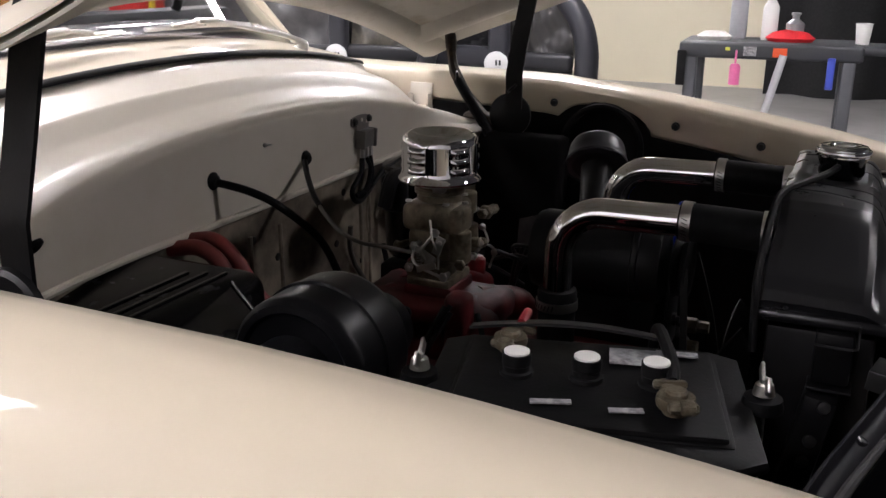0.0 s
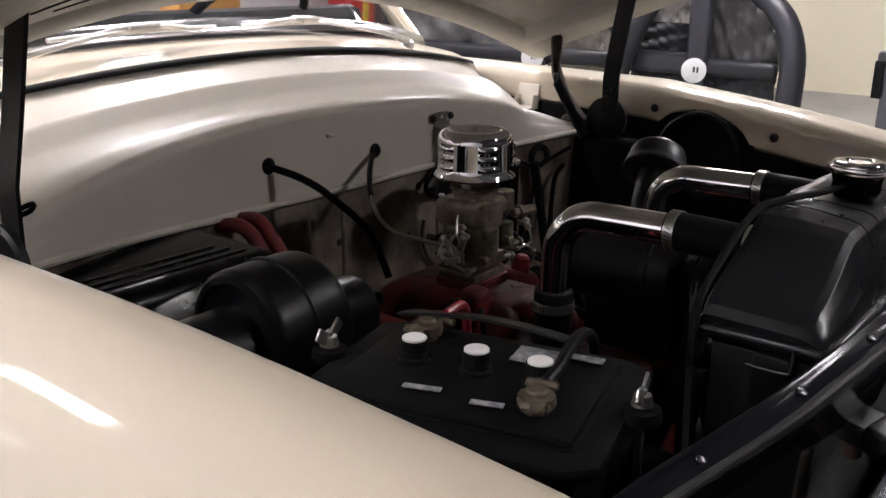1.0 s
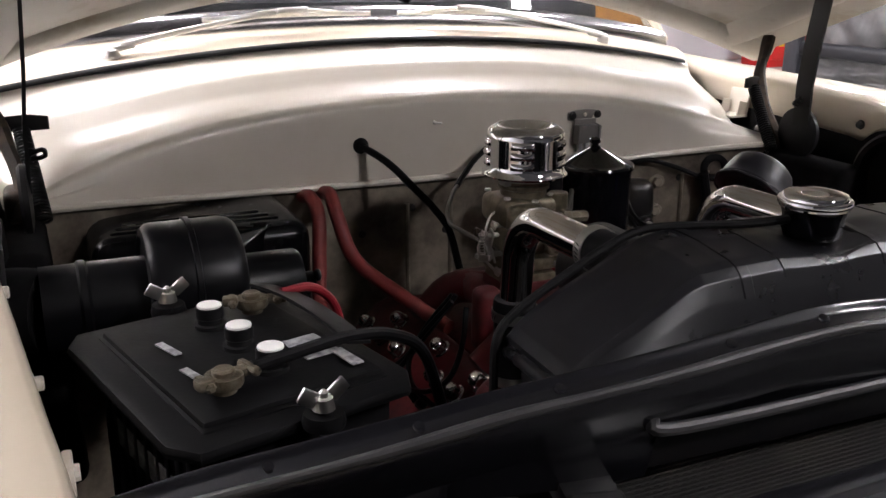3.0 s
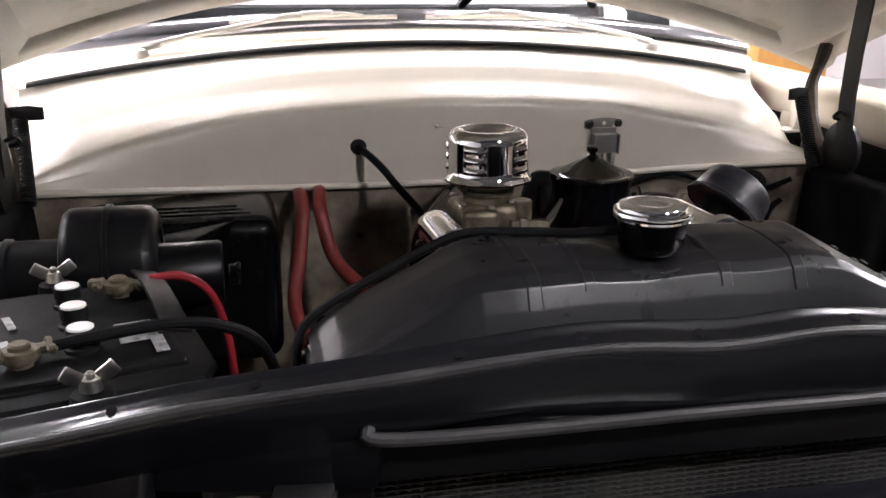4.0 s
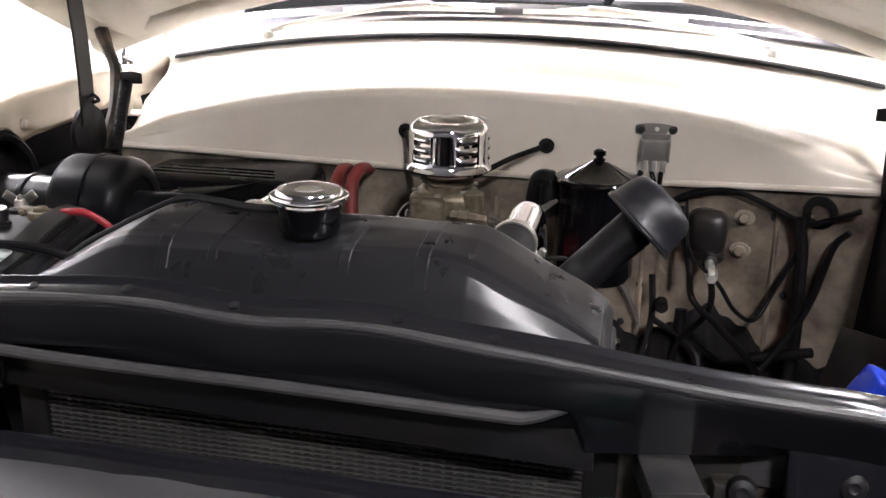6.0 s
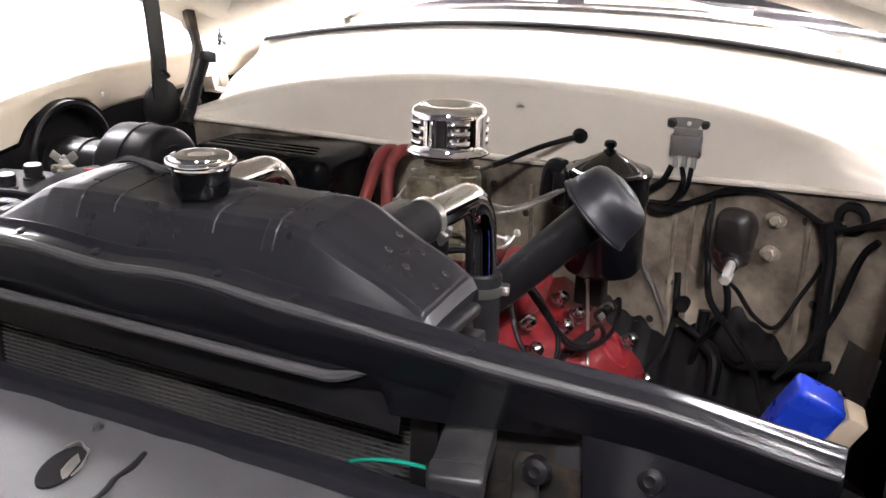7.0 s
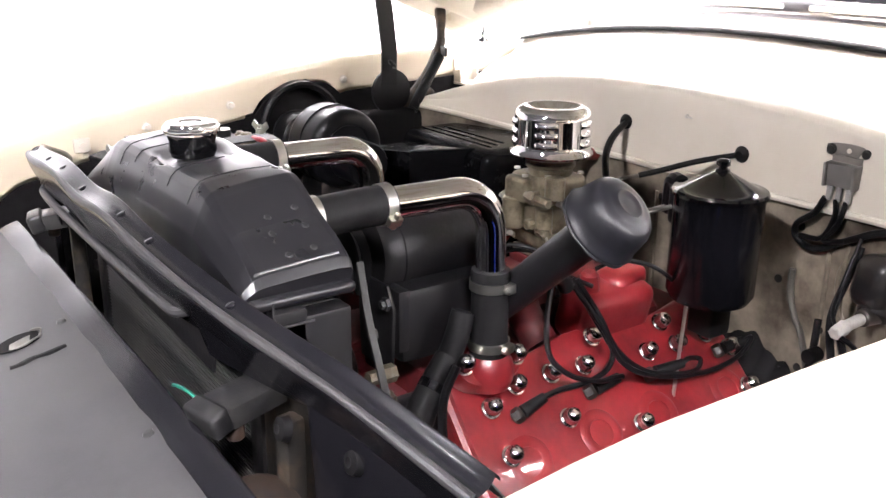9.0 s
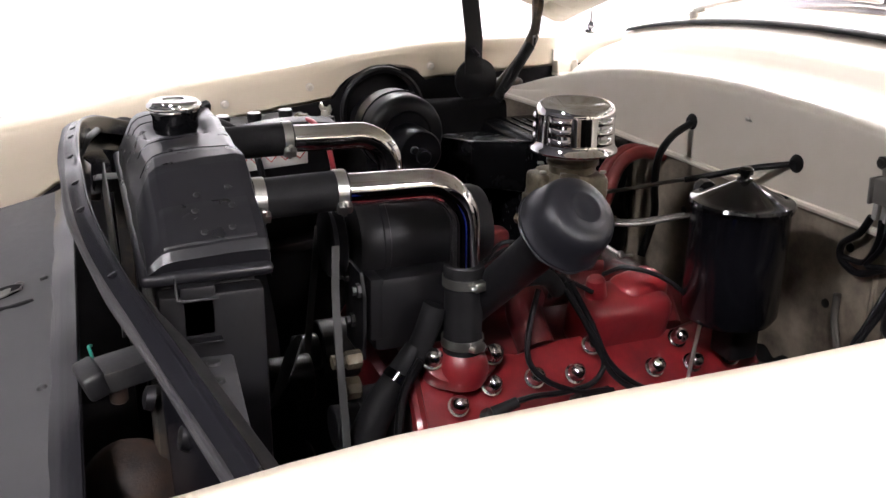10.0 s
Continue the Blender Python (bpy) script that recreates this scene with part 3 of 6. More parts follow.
# nose and front panels
# x, y of the front fold, height of the rear edge and of the front fold of the radiator support
RAIL = [(-0.70, -0.570, 0.899, 0.891), (-0.61, -0.598, 0.929, 0.921), (-0.48, -0.655, 0.970, 0.963), (-0.40, -0.678, 0.990, 0.985), (-0.33, -0.693, 1.001, 0.996), (-0.27, -0.699, 1.008, 1.002), (-0.21, -0.701, 1.014, 1.008), (-0.16, -0.702, 1.0195, 1.012), (-0.11, -0.704, 1.022, 1.015), (-0.07, -0.705, 1.020, 1.0125), (-0.03, -0.705, 1.0165, 1.008), (0.01, -0.704, 1.015, 1.008), (0.05, -0.703, 1.0195, 1.012), (0.10, -0.701, 1.0165, 1.011), (0.15, -0.700, 1.009, 1.004), (0.21, -0.695, 1.002, 0.997), (0.28, -0.684, 0.990, 0.985), (0.36, -0.668, 0.975, 0.970), (0.48, -0.638, 0.956, 0.950), (0.615, -0.597, 0.916, 0.907)]


def rail_at(x):
    """Front fold and rear edge of the radiator support, smoothed along it."""
    return [sum(table(RAIL, x + d)[k] for d in (-0.02, -0.01, 0, 0.01, 0.02)) / 5 for k in (0, 1, 2)]


def front():
    sup = thing_part("radiator_support", (0, -0.65, 0.4))
    def crest(u, v):
        x = -0.69 + 1.305 * u
        y, zr, zf = rail_at(x)
        zf -= 0.0030
        tuck = 0.2 * max(0, min(1, (x - 0.10) / 0.20))
        hem = 0.030 - 0.024 * max(0, min(1, (x - 0.12) / 0.20))
        prof = [(0.0245, zr - hem), (0.0242, zr - 0.3 * hem - 0.001), (0.0238, zr - 0.003), (0.0225, zr - 0.0004), (0.0208, zr), (0.0190, zr - 0.0014), (0.0150, zf + 0.50 * (zr - zf) - 0.0010), (0.0105, zf + 0.22 * (zr - zf) - 0.0006), (0.0070, zf + 0.0004), (0.0030, zf - 0.0010), (0.0000, zf - 0.0038), (-0.0014, zf - 0.0078), (-0.0008 + 0.005 * tuck, zf - 0.0125), (0.002 + 0.010 * tuck, zf - 0.021 + 0.002 * tuck), (0.007 + 0.013 * tuck, zf - 0.033 + 0.006 * tuck), (0.012 + 0.014 * tuck, zf - 0.045 + 0.012 * tuck), (0.016 + 0.014 * tuck, zf - 0.054 + 0.018 * tuck)]
        k = v * (len(prof) - 1)
        a = min(int(k), len(prof) - 2)
        p = [Vector(prof[max(0, min(len(prof) - 1, a + n))]) for n in (-1, 0, 1, 2)]
        f = k - a
        q = 0.5 * (2 * p[1] + (p[2] - p[0]) * f + (2 * p[0] - 5 * p[1] + 4 * p[2] - p[3]) * f * f + (3 * p[1] - p[0] - 3 * p[2] + p[3]) * f**3)
        return Vector((x, y + q[0], q[1]))
    part("top_rail", sheet(B(), crest, 110, 64), SATIN, sup, "black pressed steel rail with a rolled edge", angle=60)
    beads = [(x, rail_at(x)[0] + 0.0012, rail_at(x)[2] - 0.0068) for x in np.linspace(-0.69, 0.612, 90)]
    part("rolled_bead", tube(B(), beads, lambda f: 0.0046 + 0.0006 * math.sin(40 * f), 10, 1, False), BEAD, sup, "worn grey rolled edge of the rail, its highlight in the colour")
    def face(u, v):
        x = -0.69 + 1.305 * u
        y, z = rail_at(x)[:2]
        y += 0.003 * max(0, min(1, (x - 0.10) / 0.20))
        z0 = z - 0.058
        z1 = 0.938 - 0.02 * (x + 0.27) / 0.5
        if abs(x + 0.01) > 0.262:
            z1 = 0.895 if abs(x + 0.01) < 0.43 else 0.40
        return Vector((x, y + 0.016 + 0.012 * v, z0 + (z1 - z0) * v))
    part("support_panel", sheet(B(), face, 160, 8, 0.0015), SATIN, sup)
    pts = [(-0.36, -0.655, 0.972), (-0.300, -0.670, 0.972), (-0.283, -0.682, 0.955), (-0.255, -0.688, 0.943), (0.0, -0.685, 0.937), (0.175, -0.676, 0.929), (0.212, -0.672, 0.929), (0.250, -0.664, 0.942), (0.295, -0.653, 0.944), (0.36, -0.635, 0.933), (0.44, -0.610, 0.915)]
    part("opening_bead", tube(B(), pts, 0.0055, 10, 6), BEAD, sup)
    b = B()
    box(b, (-0.008, -0.654, 0.908), (0.545, 0.003, 0.046), turn(-6, 1.5, 0), 0.001)
    part("lower_strip", b, BLACK, sup)
    for x in (-0.56, -0.46, -0.36, -0.216, -0.125, -0.03, 0.105, 0.182, 0.33):
        y, zr, zf = rail_at(x)
        b = lathe(B(), [(0, 0), (0.0050, 0), (0.0045, 0.0010), (0.003, 0.0014), (0, 0.0014)], Matrix.Translation((x, y + 0.0125, zf - 0.003 + 0.32 * (zr - zf + 0.003) - 0.0006)) @ turn(24), 12)
        part("rail_bolt", b, SATIN, sup)
    # bent tab at the far end of the rail
    tab = Matrix.Translation((-0.668, -0.600, 0.915)) @ turn(0, 38, 4)
    part("end_tab", slab(B(), [(0.020 * math.cos(a) * (1 + 0.1 * math.sin(2 * a)), 0.026 * math.sin(a)) for a in np.linspace(0, 2 * math.pi, 22, endpoint=False)], tab, 0.003, 0.001), DUSTY, sup)
    for x, z in ((0.385, 0.868), (0.475, 0.872)):
        y = rail_at(x)[0] + 0.0185
        part("panel_bolt", lathe(B(), [(0, 0.002), (0.005, 0.004), (0.011, 0.002), (0.013, -0.006)], along((x, y, z), (x, y - 1, z + 0.25)), 12), BLACK, sup)
    # dark plate added behind the gap, hides the red engine
    b = B()
    box(b, (0.352, -0.604, 0.665), (0.150, 0.003, 0.46), turn(0, 0, 8), 0.001)
    part("side_backing", b, SOOT, sup, "dark backing plate added beside the radiator")
    # wing plate sloping down behind the rail, and the arm under it
    def wing(u, v):
        x = 0.315 + 0.29 * u
        y, z = rail_at(x)[:2]
        y += 0.010
        w = min(1.0, 0.35 + 4 * u)
        return Vector((x + 0.012 * v, y + 0.016 + 0.042 * v * w, z - 0.014 - 0.050 * v * w + 0.0015 * math.sin(6 * v + 9 * u)))
    part("wing_plate", sheet(B(), wing, 40, 8, 0.0015), DUSTY, sup, "dusty sloping plate behind the rail", angle=60)
    b = B()
    lean = turn(0, 3, -3)
    box(b, (0.428, -0.582, 0.886), (0.13, 0.038, 0.003), lean, 0.001)
    box(b, (0.428, -0.563, 0.868), (0.13, 0.003, 0.036), lean, 0.001)
    box(b, (0.428, -0.601, 0.868), (0.13, 0.003, 0.036), lean, 0.001)
    arm = part("radiator_arm", b, PLATE, sup, "grey steel arm with round bolts")
    for x in (0.383, 0.418, 0.453):
        part("arm_bolt", lathe(B(), [(0, 0), (0.0075, 0), (0.0065, 0.003), (0, 0.0042)], Matrix.Translation((x, -0.583 - 0.05 * (x - 0.455), 0.8885 - 0.052 * (x - 0.455))), 12), DUSTY, arm)
    # shroud plate between support and grille
    def plate(u, v):
        x = -0.42 + 0.94 * u
        d = 0.30 * v
        z = 0.863 - 0.008 * x - 0.005 * (x / 0.4) ** 2 - 0.24 * min(d, 0.10) - 0.07 * max(0, d - 0.10)
        return Vector((x, -0.726 - d, z))
    pl = part("shroud_plate", sheet(B(), plate, 40, 26, 0.002), PLATE, CAR, "black sheet metal shroud behind the grille", angle=60)
    rise = [(-0.005, -0.0022), (0.0, 0.0004), (0.005, 0.0030), (0.012, 0.0056), (0.019, 0.0076), (0.0225, 0.0084), (0.0245, 0.0070), (0.025, 0.0)]
    def edge(u, v):
        k = v * (len(rise) - 1)
        a = min(int(k), len(rise) - 2)
        q = Vector(rise[a]).lerp(Vector(rise[a + 1]), k - a)
        return plate(u, 0) + Vector((0, q[0], q[1] + 0.0008 * math.sin(31 * u) + 0.0012))
    part("plate_edge", sheet(B(), edge, 60, 28), SATIN, pl, "black turned-up edge of the shroud", angle=60)
    for u, v in ((0.448, 0.05), (0.77, 0.04)):
        part("plate_screw", lathe(B(), [(0, 0), (0.006, 0), (0.0045, 0.003), (0, 0.0035)], Matrix.Translation(plate(u, v)) @ turn(14), 10), DUSTY, pl)
    # latch hole, slot
    c = plate(0.456, 0.22)
    flat = Matrix.Translation(c + Vector((0, 0, 0.0025))) @ turn(14, 1.7, 0) @ Matrix.Diagonal((0.8, 1.2, 1, 1))
    part("latch_hole", lathe(B(), [(0, 0), (0.021, 0), (0.0225, -0.005)], flat, 24), VOID, pl, "torn latch hole")
    rim = [(0.0225 * (1 + 0.07 * math.sin(5 * a)) * math.cos(a), 0.0225 * (1 + 0.06 * math.cos(7 * a)) * math.sin(a), 0.001 + 0.0012 * math.sin(4 * a)) for a in np.linspace(-0.2, 2.4, 20)]
    part("torn_edge", tube(B(), [flat @ Vector(q) for q in rim], lambda f: 0.0009 + 0.0009 * math.sin(9 * f) ** 2, 6, 1, False), LINE, pl)
    def tongue(u, v):
        return flat @ Vector((0.006 + 0.012 * u + 0.003 * v, -0.004 + 0.016 * v - 0.006 * u, 0.001 + 0.004 * math.sin(3 * u + 2 * v)))
    part("bent_tongue", sheet(B(), tongue, 5, 5, 0.001), LINE, pl)
    a, d = Vector((0.066, -0.752, 0.0)), Vector((0.063, -0.811, 0.0))
    for q in (a, d):
        q.z = plate((q.x + 0.42) / 0.94, (-0.726 - q.y) / 0.3).z + 0.0008
    part("slot", tube(B(), [a, a.lerp(d, 0.3) + Vector((0.002, 0, 0)), a.lerp(d, 0.55) - Vector((0.0015, 0, 0)), a.lerp(d, 0.8) + Vector((0.001, 0, 0)), d], lambda f: 0.0022 + 0.0010 * abs(math.sin(7 * f)), 6, 4), BLACK, pl)
    # nose of the body
    def nose(u, v):
        a = math.pi * u
        x = 0.56 * -math.cos(a)
        y = -1.02 - 0.13 * math.sin(a) - 0.05 * math.sin(v * 3)
        return Vector((x, y, 0.855 - 0.03 * math.sin(a) - 0.25 * v * v - 0.02 * v))
    part("nose_panel", sheet(B(), nose, 40, 10, 0.002), CREAM, CAR, angle=60)
    # bracket boxes from support to shroud
    for s in (-1, 1):
        zb = 0.874 if s > 0 else 0.892
        sway = turn(5, 0, 13 * s)
        c = Vector((s * 0.325, -0.652, zb + 0.010))
        b = B()
        box(b, c, (0.044, 0.066, 0.004), sway, 0.0018)
        for d in (-1, 1):
            box(b, c + sway @ Vector((d * 0.0205, 0, -0.010)), (0.003, 0.066, 0.020), sway, 0.001)
        part("support_bracket", b, DUSTY, sup)
        b = B()
        box(b, c + sway @ Vector((0, -0.041, -0.009)), (0.047, 0.022, 0.027), sway @ turn(12), 0.005, 3)
        part("mount_cap", b, DUSTY, sup)
        b = rod(B(), (s * 0.338, -0.668, zb - 0.03), (s * 0.338, -0.668, zb - 0.010), 0.009, seg=12)
        part("rubber_washer", b, RUSTED, sup)
        b = B()
        box(b, (s * 0.372, -0.628, 0.64), (0.022, 0.022, 0.46), turn(0, 0, 10 * s), 0.004)
        part("side_leg", b, SOOT, sup)
    # rusty horn below the bracket
    b = lathe(B(), [(0, 0.045), (0.020, 0.043), (0.036, 0.034), (0.046, 0.018), (0.048, 0.0), (0.048, -0.05), (0.040, -0.06), (0, -0.06)], Matrix.Translation((0.372, -0.665, 0.765)) @ turn(25, 20, 0), 24)
    part("horn", b, RUSTED, sup)
    b = B()
    box(b, (0.0, -0.78, 0.595), (1.0, 0.012, 0.42), None, 0.003)
    part("grille_back", b, BLACK, sup)


front()
# black pan added below the bay, keeps the lit floor out of its gaps
part("dark_underpan", box(B(), (0, -0.35, 0.33), (1.55, 1.75, 0.04), None, 0.01), VOID, CAR)


def wheel(x, y):
    """A tyre on a steel rim, standing on the floor."""
    w = thing_part("wheel", (x, y, 0.0))
    at = along((x - 0.085, y, 0.335), (x + 1, y, 0.335))
    part("tyre", lathe(B(), [(0.205, 0.01), (0.225, 0.0), (0.300, 0.0), (0.325, 0.02), (0.335, 0.05), (0.335, 0.12), (0.325, 0.15), (0.300, 0.17), (0.225, 0.17), (0.205, 0.16), (0.205, 0.01)], at, 40), RUBBER, w)
    part("rim", lathe(B(), [(0.204, 0.02), (0.195, 0.05), (0.06, 0.06), (0, 0.06)], at, 32), BLACK, w)


for x in (-0.80, 0.80):
    for y in (-0.42, 2.45):
        wheel(x, y)

# ---- the engine bay ----
def clamp(name, p, d, r, parent, label="zinc worm-drive hose clamp"):
    """A hose clamp round an axis d at p."""
    d = Vector(d).normalized()
    p = Vector(p)
    b = lathe(B(), [(r, -0.0065), (r + 0.0015, -0.0065), (r + 0.0015, 0.0065), (r, 0.0065), (r, -0.0065)], along(p, p + d), 32)
    side = d.cross(Vector((0.3, -1, 0.5))).normalized()
    box(b, p + side * (r + 0.005), (0.010, 0.018, 0.013), side.to_track_quat("X", "Z").to_matrix().to_4x4(), 0.002)
    rod(b, p + side * (r + 0.006) - d.cross(side) * 0.015, p + side * (r + 0.006) + d.cross(side) * 0.012, 0.004, seg=8)
    band = part(name, b, STEEL, parent, label)
    fore = d.cross(side).normalized()
    o = B()
    for k in range(14):
        a = radians(25 + 11 * k)
        n = math.cos(a) * side + math.sin(a) * fore
        box(o, p + n * (r + 0.0016), (0.0008, 0.0012, 0.0075), Matrix((n, n.cross(d), d)).transposed().to_4x4() @ turn(18), 0)
    tagged(part("band_slots", o, SOOT, band), kind="stuff")
    return band


def radiator():
    r = thing("radiator", (0, -0.565, 0.4), "black-painted radiator with a domed top tank", "radiator")
    tops = [(-0.303, 0.938), (-0.311, 0.956), (-0.303, 0.966), (-0.288, 0.978), (-0.195, 1.031), (-0.178, 1.038), (-0.15, 1.042), (0.12, 1.042), (0.146, 1.039), (0.160, 1.033), (0.248, 0.984), (0.264, 0.973), (0.270, 0.962), (0.262, 0.942)]

    def skin(u, v):
        k = u * (len(tops) - 1)
        a = min(int(k), len(tops) - 2)
        x, zt = (tops[a][n] + (k - a) * (tops[a + 1][n] - tops[a][n]) for n in (0, 1))
        h = zt - 0.930
        g = [(-0.500, 0.0), (-0.500, 0.86), (-0.503, 0.97), (-0.512, 1.0), (-0.550, 0.990), (-0.592, 0.942), (-0.602, 0.915), (-0.610, 0.85), (-0.618, 0.70), (-0.627, 0.5), (-0.630, 0.0)]
        k = v * (len(g) - 1)
        a = min(int(k), len(g) - 2)
        y, w = (g[a][n] + (k - a) * (g[a + 1][n] - g[a][n]) for n in (0, 1))
        dent = 0.0011 * math.sin(23 * x + 3) * math.sin(37 * y + 1) + 0.0007 * math.sin(61 * x + 40 * y)
        if y < -0.503:
            # pressed recess round the filler neck
            r0 = math.hypot(x + 0.012, y + 0.562)
            dent -= 0.0065 * max(0, min(1, (0.045 - r0) / 0.006))
        return Vector((x, y + (dent if dent > -0.003 else 0), 0.930 + h * w + dent * min(1, 3 * w)))

    tank = part("top_tank", sheet(B(), skin, 156, 100), TANK, r, angle=27)
    def u_of(x):
        return np.interp(x, [t[0] for t in tops], range(len(tops))) / (len(tops) - 1)

    def band(u0, u1, v0, v1, lift):
        """A strip lying on the tank's skin."""
        def f(u, v):
            a, c = u0 + (u1 - u0) * u, v0 + (v1 - v0) * v
            e = 0.004
            n = (skin(min(1, a + e), c) - skin(max(0, a - e), c)).cross(skin(a, min(1, c + e)) - skin(a, max(0, c - e)))
            n = n.normalized() if n.length > 1e-9 else Vector((0, 0, 1))
            n = n if n.z - 0.4 * n.y > 0 else -n
            edge = min(u, 1 - u) * 8
            return skin(a, c) + n * (lift * min(1, edge) - 0.0006)
        return sheet(B(), f, 24, 48)

    for x0, x1, v0, v1 in ((-0.142, -0.128, 0.30, 0.80), (-0.092, -0.082, 0.36, 0.74), (0.030, 0.042, 0.38, 0.76), (0.098, 0.112, 0.30, 0.80)):
        part("seam_strap", band(u_of(x0), u_of(x1), v0, v1, 0.0017), TANK, tank)
    part("end_lap", band(u_of(0.205), u_of(0.262), 0.30, 0.66, 0.0022), TANK, tank)
    b = B()
    box(b, (-0.020, -0.566, 0.940), (0.588, 0.139, 0.014), None, 0.0065, 3)
    part("tank_flange", b, TANK, r)
    for x in (0.262, -0.302):
        b = B()
        w = 1 if x > 0 else -1
        box(b, (x + w * 0.012, -0.580, 0.905), (0.022, 0.038, 0.058), None, 0.004)
        box(b, (x + w * 0.018, -0.580, 0.874), (0.032, 0.044, 0.004), None, 0.0015)
        part("side_strap", b, BLACK, r)
        edge = [(x + w * 0.028, -0.602, 0.948), (x + w * 0.030, -0.602, 0.930), (x + w * 0.034, -0.598, 0.924), (x + w * 0.034, -0.560, 0.924)]
        part("strap_edge", tube(B(), edge, 0.0014, 6, 3), DUSTY, r)
        b = B()
        box(b, (x + w * 0.026, -0.563, 0.802), (0.040, 0.034, 0.135), turn(10, 0, 0), 0.004)
        if w > 0:
            continue
        part("mounting_bracket", b, BLACK, r)
        for y, z in ((-0.578, 0.861), (-0.569, 0.820), (-0.564, 0.795)):
            part("bracket_bolt", lathe(B(), [(0, 0), (0.0075, 0), (0.0065, 0.003), (0, 0.0045)], along((x + w * 0.047, y, z), (x + w, y - 0.2, z + 0.3)), 10), DUSTY, r)
    for y, z in ((-0.53, 1.012), (-0.565, 1.008), (-0.53, 0.998), (-0.57, 0.996), (-0.535, 0.982), (-0.565, 0.980)):
        x = np.interp(z, [0.972, 1.033], [0.266, 0.160])
        part("rivet", lathe(B(), [(0, 0), (0.0042, 0), (0.0034, 0.0012), (0, 0.0018)], along((x + 0.0012, y, z + 0.0022), (x + 0.05, y, z + 0.08)), 8), DUSTY, tank)
    # core: side bars and fins
    b = B()
    for z in np.arange(0.45, 0.925, 0.0052):
        box(b, (-0.01, -0.565, z), (0.53, 0.10, 0.0016), None, 0)
    for x in np.arange(-0.27, 0.26, 0.0105):
        box(b, (x, -0.565, 0.68), (0.0030, 0.094, 0.49), None, 0)
    tagged(part("core", b, CORE, r, "dusty radiator core fins"), kind="stuff")
    for x in (-0.285, 0.27):
        b = B()
        box(b, (x, -0.565, 0.66), (0.03, 0.11, 0.53), None, 0.004)
        part("side_channel", b, BLACK, r)
    # neck and cap
    c = Vector((-0.012, -0.562, 0))
    b = lathe(B(), [(0.026, 1.035), (0.029, 1.043), (0.0285, 1.055), (0.030, 1.060), (0.030, 1.064), (0, 1.064)], Matrix.Translation(c), 32)
    part("filler_neck", b, GLOSS, r)
    pr = [(0, 1.0755), (0.013, 1.0755), (0.0145, 1.0770), (0.017, 1.0778), (0.026, 1.0775), (0.0295, 1.0765), (0.0310, 1.0745), (0.0313, 1.0710), (0.0325, 1.0700), (0.0325, 1.0640), (0.026, 1.061), (0, 1.061)]
    cap = part("radiator_cap", lathe(B(), pr, Matrix.Translation(c), 40), CHROME, r, "chrome radiator cap")
    lobes = [(rr * math.cos(a), rr * math.sin(a)) for a in np.linspace(0, 2 * math.pi, 48, endpoint=False) for rr in (0.0345 + 0.0022 * max(0, math.cos(2 * a - 0.6)) ** 3,)]
    part("cap_rim", slab(B(), lobes, Matrix.Translation((c.x, c.y, 1.0660)), 0.0065, 0.0015), CHROME, cap)
    part("cap_centre", lathe(B(), [(0, 1.0762), (0.0125, 1.0762), (0.0125, 1.0750)], Matrix.Translation(c), 28), STEEL, cap)
    b = tube(B(), [(-0.036, -0.560, 1.054), (-0.075, -0.545, 1.049), (-0.120, -0.522, 1.046), (-0.165, -0.503, 1.042), (-0.20, -0.497, 1.028), (-0.25, -0.495, 1.002), (-0.296, -0.495, 0.976), (-0.318, -0.497, 0.952), (-0.322, -0.50, 0.90)], 0.0045, 8, 6)
    part("overflow_tube", b, RUBBER, r)


def coolant_pipe(s, x):
    t = thing("coolant_pipe", (x, -0.35, 0.70), "chrome coolant pipe with black rubber hoses and steel clamps", "pipe", group="coolant pipes")
    xo = x + s * 0.006
    b = tube(B(), [(x, -0.505, 0.984), (x, -0.44, 0.986), (x, -0.383, 0.987)], 0.0245, 24, 4)
    part("rubber_hose", b, RUBBER, t)
    b = B()
    pts = [(x, -0.40, 0.987), (x, -0.36, 0.986), (x, -0.30, 0.985)]
    pts += [(x + 0.003 * s * k / 8, -0.285 + 0.058 * math.sin(math.pi / 2 * k / 8), 0.927 + 0.058 * math.cos(math.pi / 2 * k / 8)) for k in range(9)]
    pts += [(xo - 0.002 * s, -0.227, 0.90), (xo, -0.227, 0.85)]
    tube(b, pts, 0.0205, 28, 1, False)
    part("chrome_elbow", b, CHROME, t)
    b = lathe(B(), [(0, -0.125), (0.027, -0.125), (0.0275, -0.12), (0.026, -0.1), (0.026, -0.03), (0.0275, -0.02), (0.0275, -0.005), (0.026, 0.0), (0, 0)], Matrix.Translation((xo, -0.227, 0.873)), 28)
    part("lower_hose", b, RUBBER, t)
    clamp("hose_clamp", (x, -0.392, 0.987), (0, 1, 0), 0.0245, t)
    clamp("hose_clamp", (x, -0.49, 0.985), (0, 1, 0), 0.0245, t)
    clamp("hose_clamp", (xo, -0.227, 0.852), (0, 0, 1), 0.0275, t)
    clamp("hose_clamp", (xo, -0.227, 0.765), (0, 0, 1), 0.0275, t)


